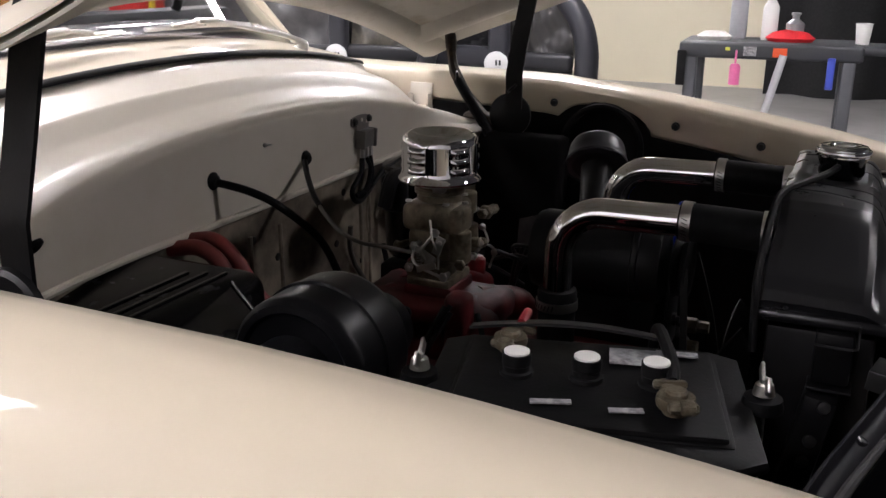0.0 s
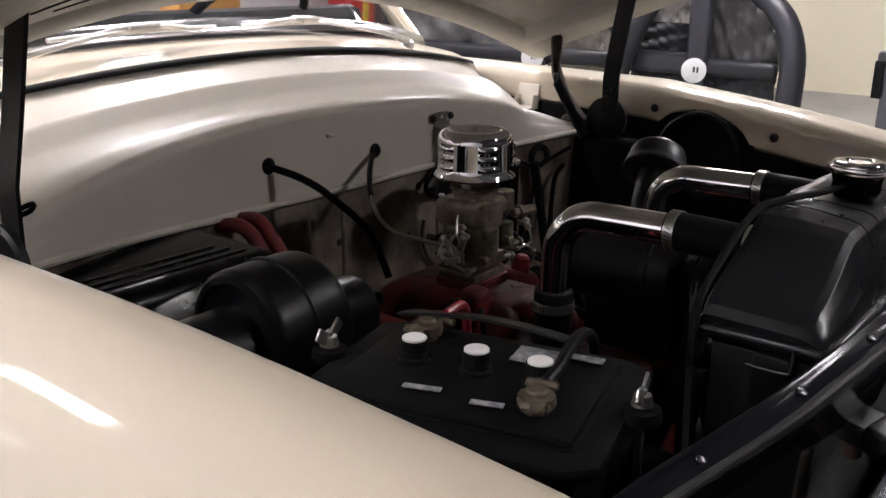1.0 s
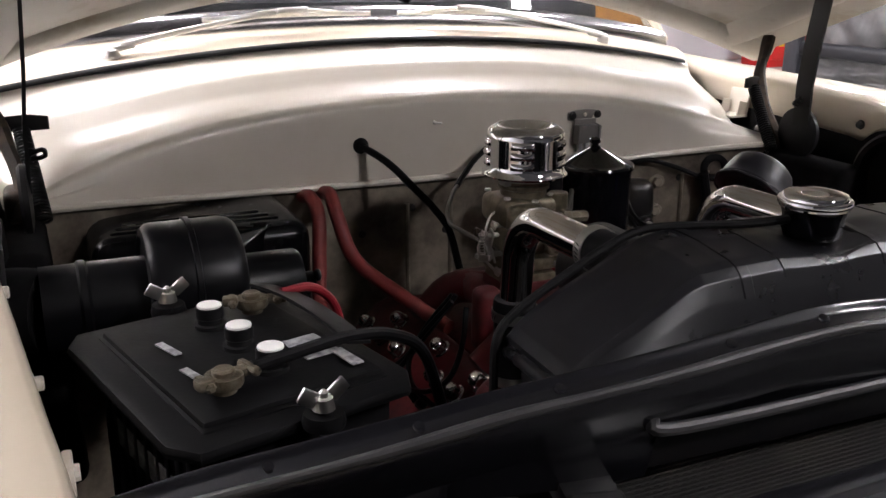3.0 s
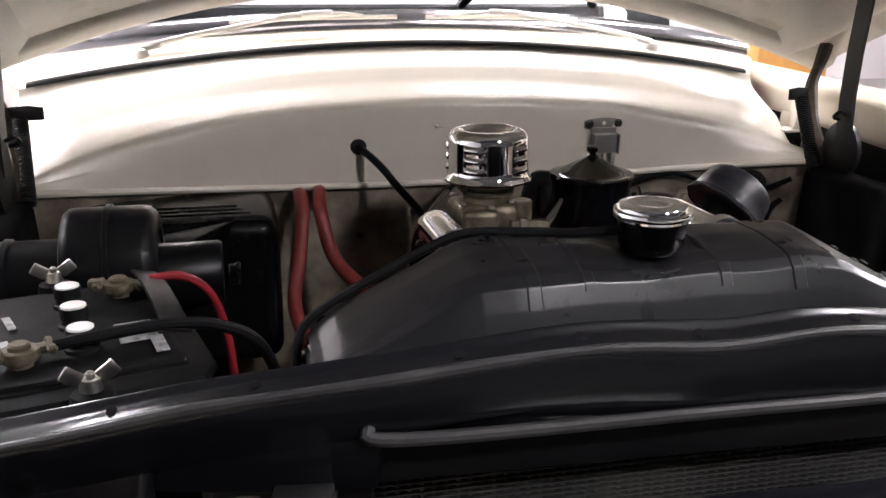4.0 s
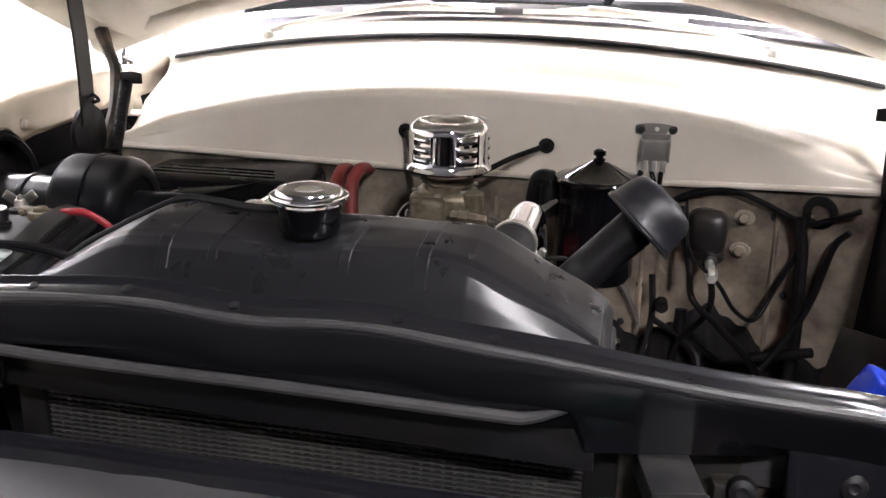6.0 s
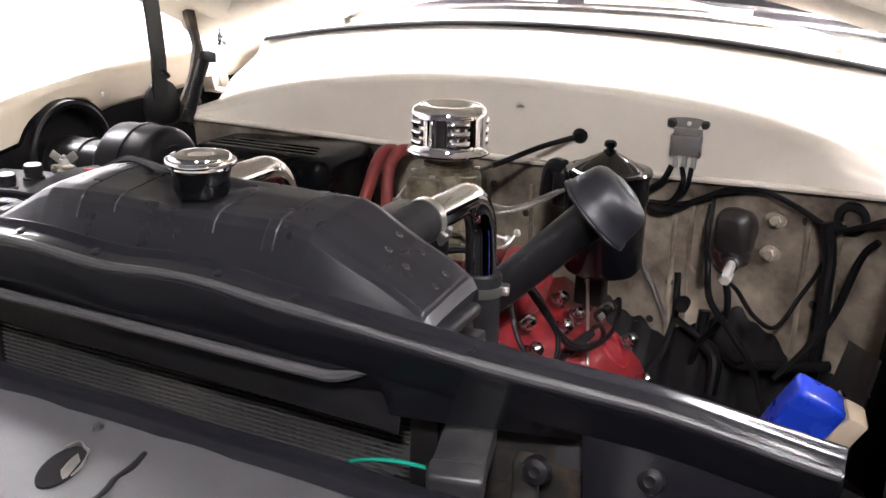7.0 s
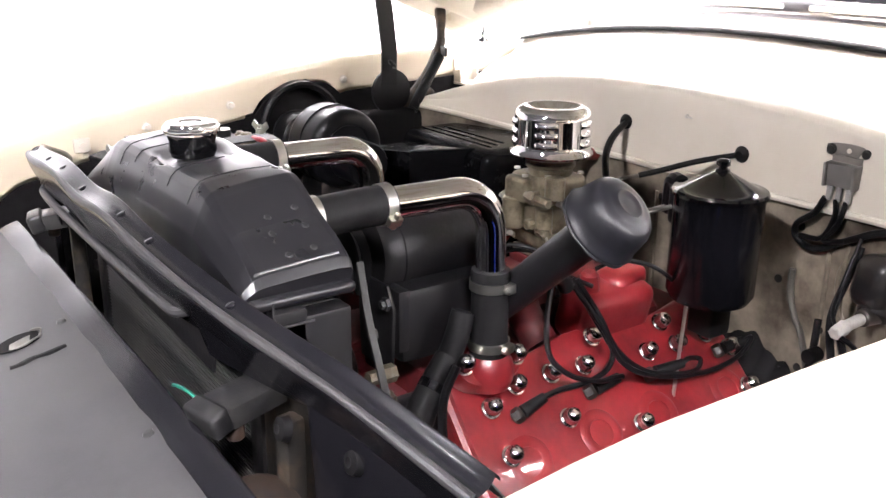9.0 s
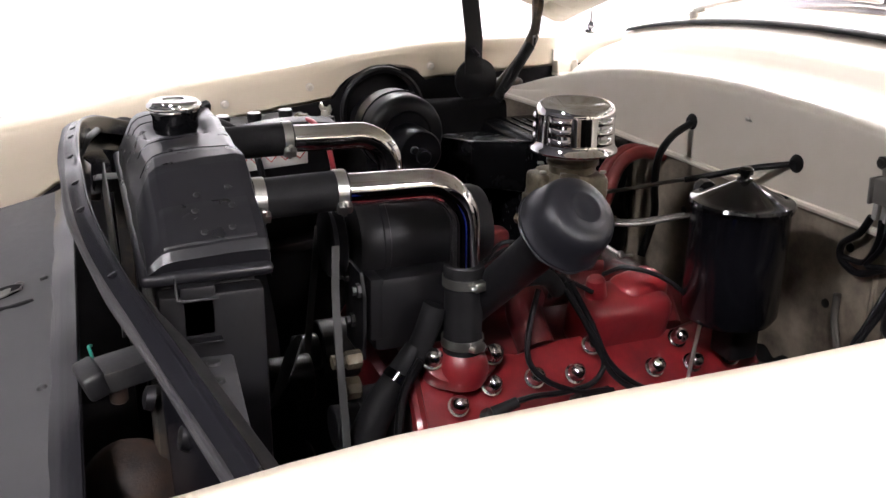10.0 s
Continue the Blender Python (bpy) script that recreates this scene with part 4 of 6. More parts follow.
def air_cleaner():
    t = thing("air_cleaner", (0, 0.019, 0.972), "round chrome air cleaner with louvred sides", "air cleaner")
    m = Matrix.Translation((0, 0.019, 0))
    pr = [(0, 0.980), (0.050, 0.980), (0.060, 0.974), (0.065, 0.972), (0.0665, 0.975), (0.065, 0.978), (0.0620, 0.982), (0.0605, 0.99), (0.0605, 1.030), (0.0600, 1.037), (0.056, 1.044), (0.049, 1.048), (0.044, 1.0485), (0.038, 1.046), (0.030, 1.040), (0.022, 1.037), (0.010, 1.036), (0, 1.036)]
    can = part("canister", lathe(B(), pr, m, 56), CHROME, t)
    b = lathe(B(), [(0, 1.036), (0.006, 1.036), (0.006, 1.041), (0.003, 1.043), (0, 1.043)], m, 12)
    part("centre_screw", b, CHROME, t)
    # louvres: five groups of three
    for k in range(5):
        a0 = radians(72 * k - 51)
        for z in (0.993, 1.0085, 1.024):
            def f(u, v, a0=a0, z=z):
                a = a0 + radians(17.0) * (2 * u - 1)
                bulge = 0.0042 * math.sqrt(max(0, 1 - (2 * u - 1) ** 2)) * math.sin(math.pi * v) ** 0.6
                r = 0.0605 + bulge * (1.25 - 0.6 * v)
                return Vector((r * math.cos(a), 0.019 + r * math.sin(a), z - 0.0055 + 0.0115 * v))
            part("louvre", sheet(B(), f, 12, 6), CHROME, t, angle=70)
    return t


def carburettor():
    t = thing("carburettor", (0, 0.02, 0.80), "aged zinc and brass downdraft carburettor", "carburettor")
    b = lathe(B(), [(0, 0.935), (0.036, 0.935), (0.036, 0.950), (0.040, 0.952), (0.040, 0.958), (0.036, 0.960), (0.036, 0.974), (0, 0.974)], Matrix.Translation((0, 0.019, 0)), 28)
    part("air_horn", b, CAST, t)
    b = tube(B(), [(0.039 * math.cos(a), 0.019 + 0.039 * math.sin(a), 0.967) for a in np.linspace(0, 2 * math.pi, 28)], 0.003, 6, 1, False)
    box(b, (-0.043, 0.0, 0.967), (0.012, 0.02, 0.012), None, 0.002)
    part("neck_clamp", b, STEEL, t)
    b = B()
    box(b, (-0.005, 0.02, 0.918), (0.098, 0.085, 0.045), None, 0.012, 3)
    box(b, (-0.022, -0.022, 0.915), (0.055, 0.03, 0.04), None, 0.008, 3)
    rod(b, (0.045, -0.01, 0.91), (0.045, -0.01, 0.945), 0.016)
    part("float_bowl_cover", b, CAST, t)
    b = B()
    box(b, (0, 0.02, 0.872), (0.082, 0.075, 0.05), None, 0.01, 3)
    rod(b, (-0.03, -0.03, 0.85), (-0.03, -0.03, 0.90), 0.018)
    rod(b, (0.034, -0.02, 0.85), (0.034, -0.02, 0.895), 0.014)
    rod(b, (0.02, -0.03, 0.868), (0.02, -0.045, 0.868), 0.009, seg=8)
    part("bowl", b, CAST, t)
    b = B()
    box(b, (0, 0.02, 0.832), (0.105, 0.07, 0.022), None, 0.005)
    box(b, (0, 0.02, 0.81), (0.09, 0.075, 0.016), None, 0.004)
    part("throttle_body", b, CAST, t)
    b = B()
    rod(b, (0.018, -0.045, 0.916), (0.075, -0.048, 0.914), 0.0085, seg=6)
    rod(b, (0.03, -0.0455, 0.916), (0.045, -0.0465, 0.9155), 0.012, seg=6)
    part("fuel_fitting", b, BRASS, t)
    # linkage on both sides
    for s in (-1, 1):
        b = B()
        for k, (y, z) in enumerate(((0.0, 0.90), (0.035, 0.875), (0.01, 0.85), (0.045, 0.838), (-0.015, 0.83))):
            rod(b, (s * 0.040, y, z), (s * (0.062 + 0.006 * (k % 2)), y, z), 0.0045, seg=8)
            rod(b, (s * 0.058, y, z), (s * 0.063, y, z), 0.008, seg=6)
        tube(b, [(s * 0.06, 0.0, 0.90), (s * 0.064, 0.02, 0.87), (s * 0.06, 0.01, 0.845)], 0.0025, 6, 4)
        tube(b, [(s * 0.06, 0.035, 0.875), (s * 0.07, 0.03, 0.85), (s * 0.06, -0.015, 0.828)], 0.0025, 6, 4)
        box(b, (s * 0.061, 0.02, 0.862), (0.003, 0.04, 0.018), turn(30), 0.001)
        part("throttle_linkage", b, STEEL, t)
    # screws, levers and springs about the bowl
    for x, y, z in ((-0.045, -0.012, 0.942), (0.030, -0.012, 0.942), (0.036, 0.052, 0.942), (-0.045, 0.052, 0.942), (-0.006, -0.028, 0.938)):
        part("cover_screw", lathe(B(), [(0, 0), (0.0055, 0), (0.005, 0.003), (0, 0.0042)], Matrix.Translation((x, y, z)), 10), STEEL, t)
    b = tube(B(), [(-0.052, 0.012, 0.918), (-0.066, 0.004, 0.912), (-0.076, -0.004, 0.892), (-0.070, -0.010, 0.868), (-0.060, -0.006, 0.842)], 0.0018, 6, 6)
    part("choke_rod", b, STEEL, t)
    n, w = 60, 10
    pts = [(-0.068 + 0.004 * math.cos(2 * math.pi * w * k / n), 0.022 + 0.004 * math.sin(2 * math.pi * w * k / n), 0.835 + 0.045 * k / n) for k in range(n)]
    part("return_spring", tube(B(), pts, 0.0009, 4, 1, False), STEEL, t)
    b = B()
    box(b, (-0.072, -0.012, 0.884), (0.004, 0.014, 0.030), turn(20), 0.001)
    box(b, (-0.070, 0.010, 0.846), (0.004, 0.034, 0.010), turn(-15), 0.001)
    rod(b, (-0.082, -0.016, 0.890), (-0.060, -0.016, 0.890), 0.004, seg=8)
    part("choke_lever", b, STEEL, t)
    for s, y, z in ((-1, -0.036, 0.852), (1, -0.03, 0.858), (-1, 0.058, 0.87), (1, 0.056, 0.87)):
        b = rod(B(), (s * 0.030, y, z), (s * 0.058, y * 1.15, z), 0.006, seg=6)
        rod(b, (s * 0.052, y * 1.12, z), (s * 0.060, y * 1.16, z), 0.009, seg=6)
        part("jet_plug", b, BRASS, t)
    for pts, r in (([(0.060, 0.01, 0.845), (0.085, -0.01, 0.835), (0.115, -0.02, 0.842), (0.13, -0.005, 0.862)], 0.0022), ([(0.066, 0.045, 0.838), (0.09, 0.06, 0.828), (0.085, 0.085, 0.822)], 0.0026), ([(0.050, -0.03, 0.858), (0.072, -0.042, 0.848), (0.095, -0.04, 0.83), (0.10, -0.03, 0.80)], 0.002)):
        part("linkage_rod", tube(B(), pts, r, 6, 6), STEEL, t)
    for x, y, z in ((0.085, -0.012, 0.836), (0.13, -0.004, 0.862), (0.09, 0.06, 0.828), (0.096, -0.04, 0.83), (0.062, -0.016, 0.83), (0.07, 0.03, 0.85)):
        part("ball_joint", lathe(B(), [(0, -0.006), (0.005, -0.004), (0.0065, 0), (0.005, 0.004), (0, 0.006)], along((x, y, z), (x + 1, y, z + 0.3)), 10), STEEL, t)
    # choke and throttle cables
    b = tube(B(), [(0.055, 0.02, 0.905), (0.075, 0.03, 0.88), (0.12, 0.07, 0.885), (0.16, 0.13, 0.905)], 0.0035, 8, 8)
    part("fuel_line", b, LINE, t)


def engine():
    e = thing("engine", (0, 0, 0.35), "red enamelled flathead eight-cylinder engine", "engine")
    b = B()
    box(b, (0, 0.0, 0.52), (0.34, 0.60, 0.26), None, 0.02)
    box(b, (0, 0.0, 0.66), (0.20, 0.56, 0.08), None, 0.02)
    part("block", b, SHADED_RED, e)
    heads = []
    for s in (-1, 1):
        # head in its own plane: a along y, c down the slope
        up = Vector((s, 0, 1)).normalized()
        down = Vector((s, 0, -1)).normalized()
        o = Vector((s * 0.252, 0.0, 0.604))
        m = Matrix.Translation(o) @ Matrix(((0, down.x, up.x, 0), (1, 0, 0, 0), (0, down.z, up.z, 0), (0, 0, 0, 1)))
        if s < 0:
            m = Matrix.Translation(o) @ Matrix(((0, -down.x, up.x, 0), (1, 0, 0, 0), (0, -down.z, up.z, 0), (0, 0, 0, 1)))
        w = 1 if s > 0 else -1
        out = [(-0.300, -0.150), (-0.28, -0.172), (-0.20, -0.176), (-0.13, -0.160), (-0.06, -0.172), (0.06, -0.172), (0.13, -0.160), (0.2, -0.172), (0.24, -0.160), (0.262, -0.13), (0.262, 0.05), (0.235, 0.085), (-0.27, 0.085), (-0.300, 0.06)]
        if w < 0:
            out = [(a, -c) for a, c in out][::-1]
        b = slab(B(), out, m @ Matrix.Translation((0, 0, -0.055)), 0.055, 0.006)
        # the left head takes the darker red, its shade being in the colour
        enamel = RED if s > 0 else SHADED_RED
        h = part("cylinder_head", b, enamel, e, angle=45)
        # rounded rim and shallow rings round the plugs
        b = tube(B(), [m @ Vector((a, w * c, -0.003)) for a, c in ((-0.292, -0.158), (-0.296, -0.05), (-0.294, 0.06), (-0.262, 0.078))], 0.010, 8, 5)
        part("head_rim", b, enamel, h)
        for a, c in ((-0.211, -0.012), (-0.075, -0.012), (0.045, -0.008), (0.205, -0.004)):
            b = lathe(B(), [(0.019, -0.003), (0.021, 0.0015), (0.026, 0.0035), (0.033, 0.003), (0.040, -0.002)], m @ Matrix.Translation((a, w * c, 0.0)), 28)
            part("plug_ring", b, enamel, h)
        # coolant outlet with its flange
        b = slab(B(), [(0.052 * math.cos(t) , 0.030 * math.sin(t)) for t in np.linspace(0, 2 * math.pi, 24, endpoint=False)], m @ Matrix.Translation((-0.228, w * -0.150, 0.0)), 0.034, 0.004)
        lathe(b, [(0, 0.700), (0.030, 0.700), (0.036, 0.712), (0.037, 0.725), (0.034, 0.740), (0.026, 0.752), (0.022, 0.756), (0, 0.756)], Matrix.Translation((s * 0.163, -0.227, 0.0)), 28)
        part("water_outlet", b, enamel, h)
        nut = None
        rows = [(-0.272, -0.159, 0.036), (-0.185, -0.152, 0.036), (-0.189, -0.116, 0.012), (-0.244, -0.096, 0.012), (-0.123, -0.116, 0.012), (-0.06, -0.112, 0.012), (-0.128, -0.047, 0.012), (-0.245, -0.026, 0.012), (0.124, -0.139, 0.012), (0.134, -0.098, 0.012), (0.069, -0.101, 0.012), (0.203, -0.098, 0.012), (0.239, -0.065, 0.012), (-0.007, -0.003, 0.012), (0.098, 0.035, 0.012), (0.234, 0.004, 0.012), (0.185, 0.068, 0.008), (0.123, 0.068, 0.008), (0.066, 0.066, 0.008), (0.009, 0.056, 0.008), (-0.056, 0.053, 0.008), (-0.13, 0.055, 0.008), (-0.20, 0.055, 0.008), (-0.02, -0.150, 0.012)]
        for a, c, lift in rows:
            p = m @ Vector((a, w * c, lift))
            if nut is None:
                b = lathe(B(), [(0, 0), (0.0150, 0), (0.0150, 0.002), (0.0120, 0.0025), (0.0125, 0.009), (0.0118, 0.0105), (0.0122, 0.013), (0.0115, 0.017), (0.0090, 0.021), (0.0050, 0.0235), (0, 0.0243)], Matrix(), 6 * 4)
                b.transform(m.to_3x3().to_4x4())
                b.transform(Matrix.Translation(p))
                nut = part("acorn_nut", b, NUT, h)
                off = PLACE[nut.name] - p
            else:
                again(nut, "acorn_nut", p + off, h)
        # spark plugs with their boots
        for p, q in (((0.209, -0.211, 0.666), (0.215, -0.165, 0.685)), ((0.210, -0.075, 0.664), (0.222, -0.025, 0.680)), ((0.214, 0.045, 0.661), (0.230, 0.108, 0.671)), ((0.218, 0.205, 0.662), (0.230, 0.256, 0.672))):
            p, q = Vector((s * p[0], p[1], p[2])), Vector((s * q[0], q[1], q[2]))
            part("spark_plug", rod(B(), p - up * 0.008, p + (q - p) * 0.22, 0.0115, seg=6, bevel=0.003), SOOT, h)
            part("plug_boot", tube(B(), [p + (q - p) * 0.25, p + (q - p) * 0.6, q], lambda f: 0.0100 - 0.0025 * f, 12, 3), RUBBER, h)
        heads.append(h)
    # ignition wires over the head
    for pts in (
        [(0.161, -0.114, 0.822), (0.175, -0.132, 0.775), (0.198, -0.143, 0.735), (0.217, -0.121, 0.708), (0.228, -0.075, 0.690), (0.228, -0.045, 0.687), (0.230, -0.025, 0.685)],
        [(0.156, -0.070, 0.825), (0.180, -0.055, 0.782), (0.203, -0.040, 0.742), (0.214, -0.033, 0.718), (0.222, -0.055, 0.697), (0.224, -0.10, 0.692), (0.220, -0.140, 0.692), (0.215, -0.165, 0.686)],
        [(0.158, -0.062, 0.823), (0.190, -0.043, 0.772), (0.214, -0.024, 0.720), (0.234, 0.018, 0.684), (0.247, 0.075, 0.668), (0.248, 0.120, 0.663), (0.238, 0.140, 0.672), (0.231, 0.122, 0.676), (0.230, 0.108, 0.672)],
        [(0.165, -0.075, 0.818), (0.200, -0.045, 0.758), (0.224, -0.02, 0.702), (0.242, 0.04, 0.672), (0.250, 0.143, 0.655), (0.246, 0.226, 0.658), (0.236, 0.27, 0.676), (0.230, 0.258, 0.672)],
    ):
        part("plug_wire", tube(B(), pts, 0.0042, 8, 8), WIRE, e)
        part("plug_wire", tube(B(), [(-x, y, z) for x, y, z in pts], 0.0042, 8, 8), WIRE, e)
    b = tube(B(), [(0.158, -0.082, 0.815), (0.168, -0.105, 0.840), (0.185, -0.145, 0.852), (0.19, -0.175, 0.850)], 0.012, 12, 5)
    part("wire_sleeve", b, RUBBER, e)
    part("oil_dipstick", rod(B(), (0.236, 0.085, 0.60), (0.212, 0.125, 0.765), 0.0030, seg=8), STEEL, e)
    # intake manifold and valley castings
    b = B()
    box(b, (0, 0.02, 0.765), (0.13, 0.24, 0.05), None, 0.02, 3)
    box(b, (0.0, 0.02, 0.795), (0.095, 0.085, 0.022), None, 0.006)
    man = part("intake_manifold", b, SHADED_RED, e)
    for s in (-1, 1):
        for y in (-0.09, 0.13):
            part("runner", tube(B(), [(s * 0.02, y * 0.6 + 0.01, 0.765), (s * 0.07, y, 0.755), (s * 0.12, y, 0.71)], 0.028, 12, 4), SHADED_RED, man)
    b = B()
    box(b, (0.110, 0.050, 0.735), (0.085, 0.150, 0.10), turn(0, 14, 0), 0.024, 4)
    box(b, (0.106, 0.085, 0.775), (0.060, 0.085, 0.050), turn(8, 10, 10), 0.018, 4)
    rod(b, (0.118, 0.005, 0.76), (0.122, 0.0, 0.812), 0.019, 0.014, 14, 0.005)
    part("fuel_pump_stand", b, RED, e)
    b = B()
    box(b, (-0.10, -0.06, 0.775), (0.04, 0.04, 0.10), None, 0.012, 3)
    part("vent_post", b, SHADED_RED, e)
    part("wire_conduit", tube(B(), [(0.150, -0.262, 0.815), (0.152, -0.275, 0.780), (0.150, -0.290, 0.745), (0.148, -0.31, 0.71)], 0.017, 12, 6), RUBBER, e)
    # water pumps, crank pulley
    for s in (-1, 1):
        b = rod(B(), (s * 0.12, -0.30, 0.64), (s * 0.12, -0.36, 0.64), 0.05)
        rod(b, (s * 0.12, -0.36, 0.64), (s * 0.12, -0.40, 0.64), 0.03)
        part("water_pump", b, BLACK, e)
    # taped harness down the front of the head
    b = tube(B(), [(0.150, -0.288, 0.755), (0.158, -0.318, 0.720), (0.168, -0.345, 0.690), (0.175, -0.37, 0.64), (0.18, -0.39, 0.56)], lambda f: 0.017 + 0.010 * f, 14, 6)
    harness = part("taped_harness", b, RUBBER, e)
    part("tape_turn", lathe(B(), [(0.0185, -0.007), (0.0205, -0.006), (0.0205, 0.006), (0.0185, 0.007)], along((0.158, -0.318, 0.720), (0.166, -0.345, 0.692)), 18), GLOSS, harness)
    b = tube(B(), [(0.178, -0.292, 0.752), (0.182, -0.315, 0.715), (0.200, -0.33, 0.675), (0.225, -0.34, 0.62), (0.25, -0.36, 0.54)], 0.0065, 8, 6)
    part("harness_wire", b, WIRE, e)
    # loose wires in the valley behind the filler tube
    for pts in ([(0.075, -0.16, 0.835), (0.06, -0.12, 0.858), (0.085, -0.08, 0.850), (0.12, -0.07, 0.825), (0.15, -0.09, 0.80)], [(0.06, -0.17, 0.82), (0.045, -0.10, 0.842), (0.09, -0.05, 0.835), (0.14, -0.06, 0.81)], [(0.08, -0.15, 0.815), (0.10, -0.09, 0.828), (0.13, -0.05, 0.815), (0.15, -0.02, 0.80)], [(0.125, 0.01, 0.815), (0.150, 0.03, 0.832), (0.185, 0.07, 0.825), (0.205, 0.11, 0.79), (0.21, 0.13, 0.75)]):
        part("loose_wire", tube(B(), pts, 0.0036, 8, 6), WIRE, e)
    b = lathe(B(), [(0, 0), (0.03, 0), (0.075, 0), (0.08, 0.004), (0.068, 0.012), (0.08, 0.02), (0.075, 0.024), (0, 0.024)], along((0, -0.40, 0.46), (0, -0.43, 0.46)), 32)
    part("crank_pulley", b, BLACK, e)


def generator():
    t = thing("generator", (0, -0.25, 0.80), "black generator with a belt pulley", "generator")
    b = lathe(B(), [(0, 0), (0.03, 0), (0.058, 0.004), (0.062, 0.012), (0.062, 0.035), (0.064, 0.036), (0.064, 0.044), (0.062, 0.045), (0.062, 0.19), (0.058, 0.20), (0, 0.20)], along((0.02, -0.345, 0.875), (0.02, -0.1, 0.875)), 36)
    part("body", b, BLACK, t)
    b = lathe(B(), [(0, 0), (0.045, 0), (0.05, 0.003), (0.04, 0.012), (0.05, 0.021), (0.045, 0.024), (0, 0.024)], along((0.02, -0.355, 0.875), (0.02, -0.385, 0.875)), 32)
    part("pulley", b, BLACK, t)
    b = B()
    box(b, (0.06, -0.26, 0.79), (0.10, 0.15, 0.11), None, 0.012)
    box(b, (0.085, -0.33, 0.80), (0.05, 0.02, 0.09), None, 0.004)
    part("mounting_bracket", b, BLACK, t)
    for dx, pts in ((1, [(0.068, -0.376, 0.885), (0.110, -0.388, 0.820), (0.167, -0.398, 0.740), (0.215, -0.405, 0.660), (0.25, -0.41, 0.60)]), (-1, [(-0.028, -0.376, 0.885), (-0.05, -0.392, 0.70), (-0.07, -0.412, 0.47)])):
        def strap(u, v, pts=pts):
            k = glide(pts, 6)
            q = k[int(round(u * (len(k) - 1)))]
            return q + Vector((0.003, 0.010 * (v - 0.5), 0))
        part("fan_belt", sheet(B(), strap, 24, 2, 0.004), bpy.data.materials.get("worn_belt_rubber") or surface("worn_belt_rubber", (0.02, 0.0195, 0.019), 0.6, vary=0.2, scale=80), t)
    # front plate of the bracket, with its bolts
    b = slab(B(), [(-0.040, -0.075), (0.040, -0.075), (0.046, 0.02), (0.030, 0.050), (-0.030, 0.050), (-0.046, 0.02)], Matrix.Translation((0.066, -0.345, 0.802)) @ turn(90, 0, 0), 0.006, 0.002)
    plate = part("bracket_plate", b, BLACK, t)
    for x, z in ((0.036, 0.828), (0.098, 0.828), (0.066, 0.772)):
        part("bracket_bolt", lathe(B(), [(0, 0), (0.010, 0), (0.010, 0.006), (0.006, 0.007), (0.006, 0.012), (0, 0.012)], along((x, -0.350, z), (x, -0.5, z)), 6), DUSTY, plate)
    b = lathe(B(), [(0, 0), (0.013, 0), (0.013, 0.02), (0.010, 0.022), (0.010, 0.04), (0, 0.04)], along((0.128, -0.36, 0.742), (0.128, -0.45, 0.742)), 6)
    rod(b, (0.128, -0.362, 0.70), (0.128, -0.385, 0.70), 0.016, seg=8)
    part("brass_fitting", b, BRASS, t)


def fan():
    t = thing("cooling_fan", (0, -0.45, 0.55), "black four-blade engine cooling fan", "fan")
    b = rod(B(), (0, -0.40, 0.66), (0, -0.465, 0.66), 0.035)
    part("hub", b, BLACK, t)
    for k in range(4):
        a = radians(35 + 90 * k)
        def blade(u, v, a=a):
            r = 0.03 + 0.165 * u
            w = 0.05 * (0.5 + 0.5 * math.sin(math.pi * min(1, u * 0.7 + 0.25)))
            d = (v - 0.5) * 2 * w
            return Vector((r * math.cos(a) - d * math.sin(a) * 0.9, -0.455 + d * 0.45, 0.66 + r * math.sin(a) + d * math.cos(a) * 0.9))
        part("blade", sheet(B(), blade, 8, 4, 0.002), BLACK, t)


def oil_filter():
    t = thing("oil_filter", (0.224, 0.161, 0.74), "gloss black oil filter canister with a conical lid", "oil filter")
    m = Matrix.Translation((0.224, 0.161, 0))
    part("canister", lathe(B(), [(0, 0.762), (0.045, 0.762), (0.060, 0.768), (0.067, 0.780), (0.0675, 0.935), (0, 0.935)], m, 44), FILTER, t)
    part("lid", lathe(B(), [(0.066, 0.932), (0.071, 0.934), (0.072, 0.939), (0.070, 0.943), (0.062, 0.944), (0.056, 0.946), (0.030, 0.960), (0.014, 0.968), (0.010, 0.970), (0, 0.970)], m, 44), GLOSS, t)
    b = lathe(B(), [(0, 0.968), (0.011, 0.968), (0.011, 0.973), (0.007, 0.974), (0.007, 0.978), (0.0105, 0.979), (0.0105, 0.986), (0.006, 0.989), (0, 0.989)], m, 12)
    part("lid_bolt", b, GLOSS, t)
    b = B()
    box(b, (0.145, 0.175, 0.90), (0.03, 0.05, 0.07), None, 0.012, 3)
    tube(b, [(0.15, 0.16, 0.935), (0.125, 0.17, 0.93), (0.115, 0.18, 0.88)], 0.014, 10, 6)
    part("outlet_elbow", b, BLACK, t)
    part("bracket", box(B(), (0.20, 0.20, 0.72), (0.05, 0.05, 0.06), None, 0.006), BLACK, t)


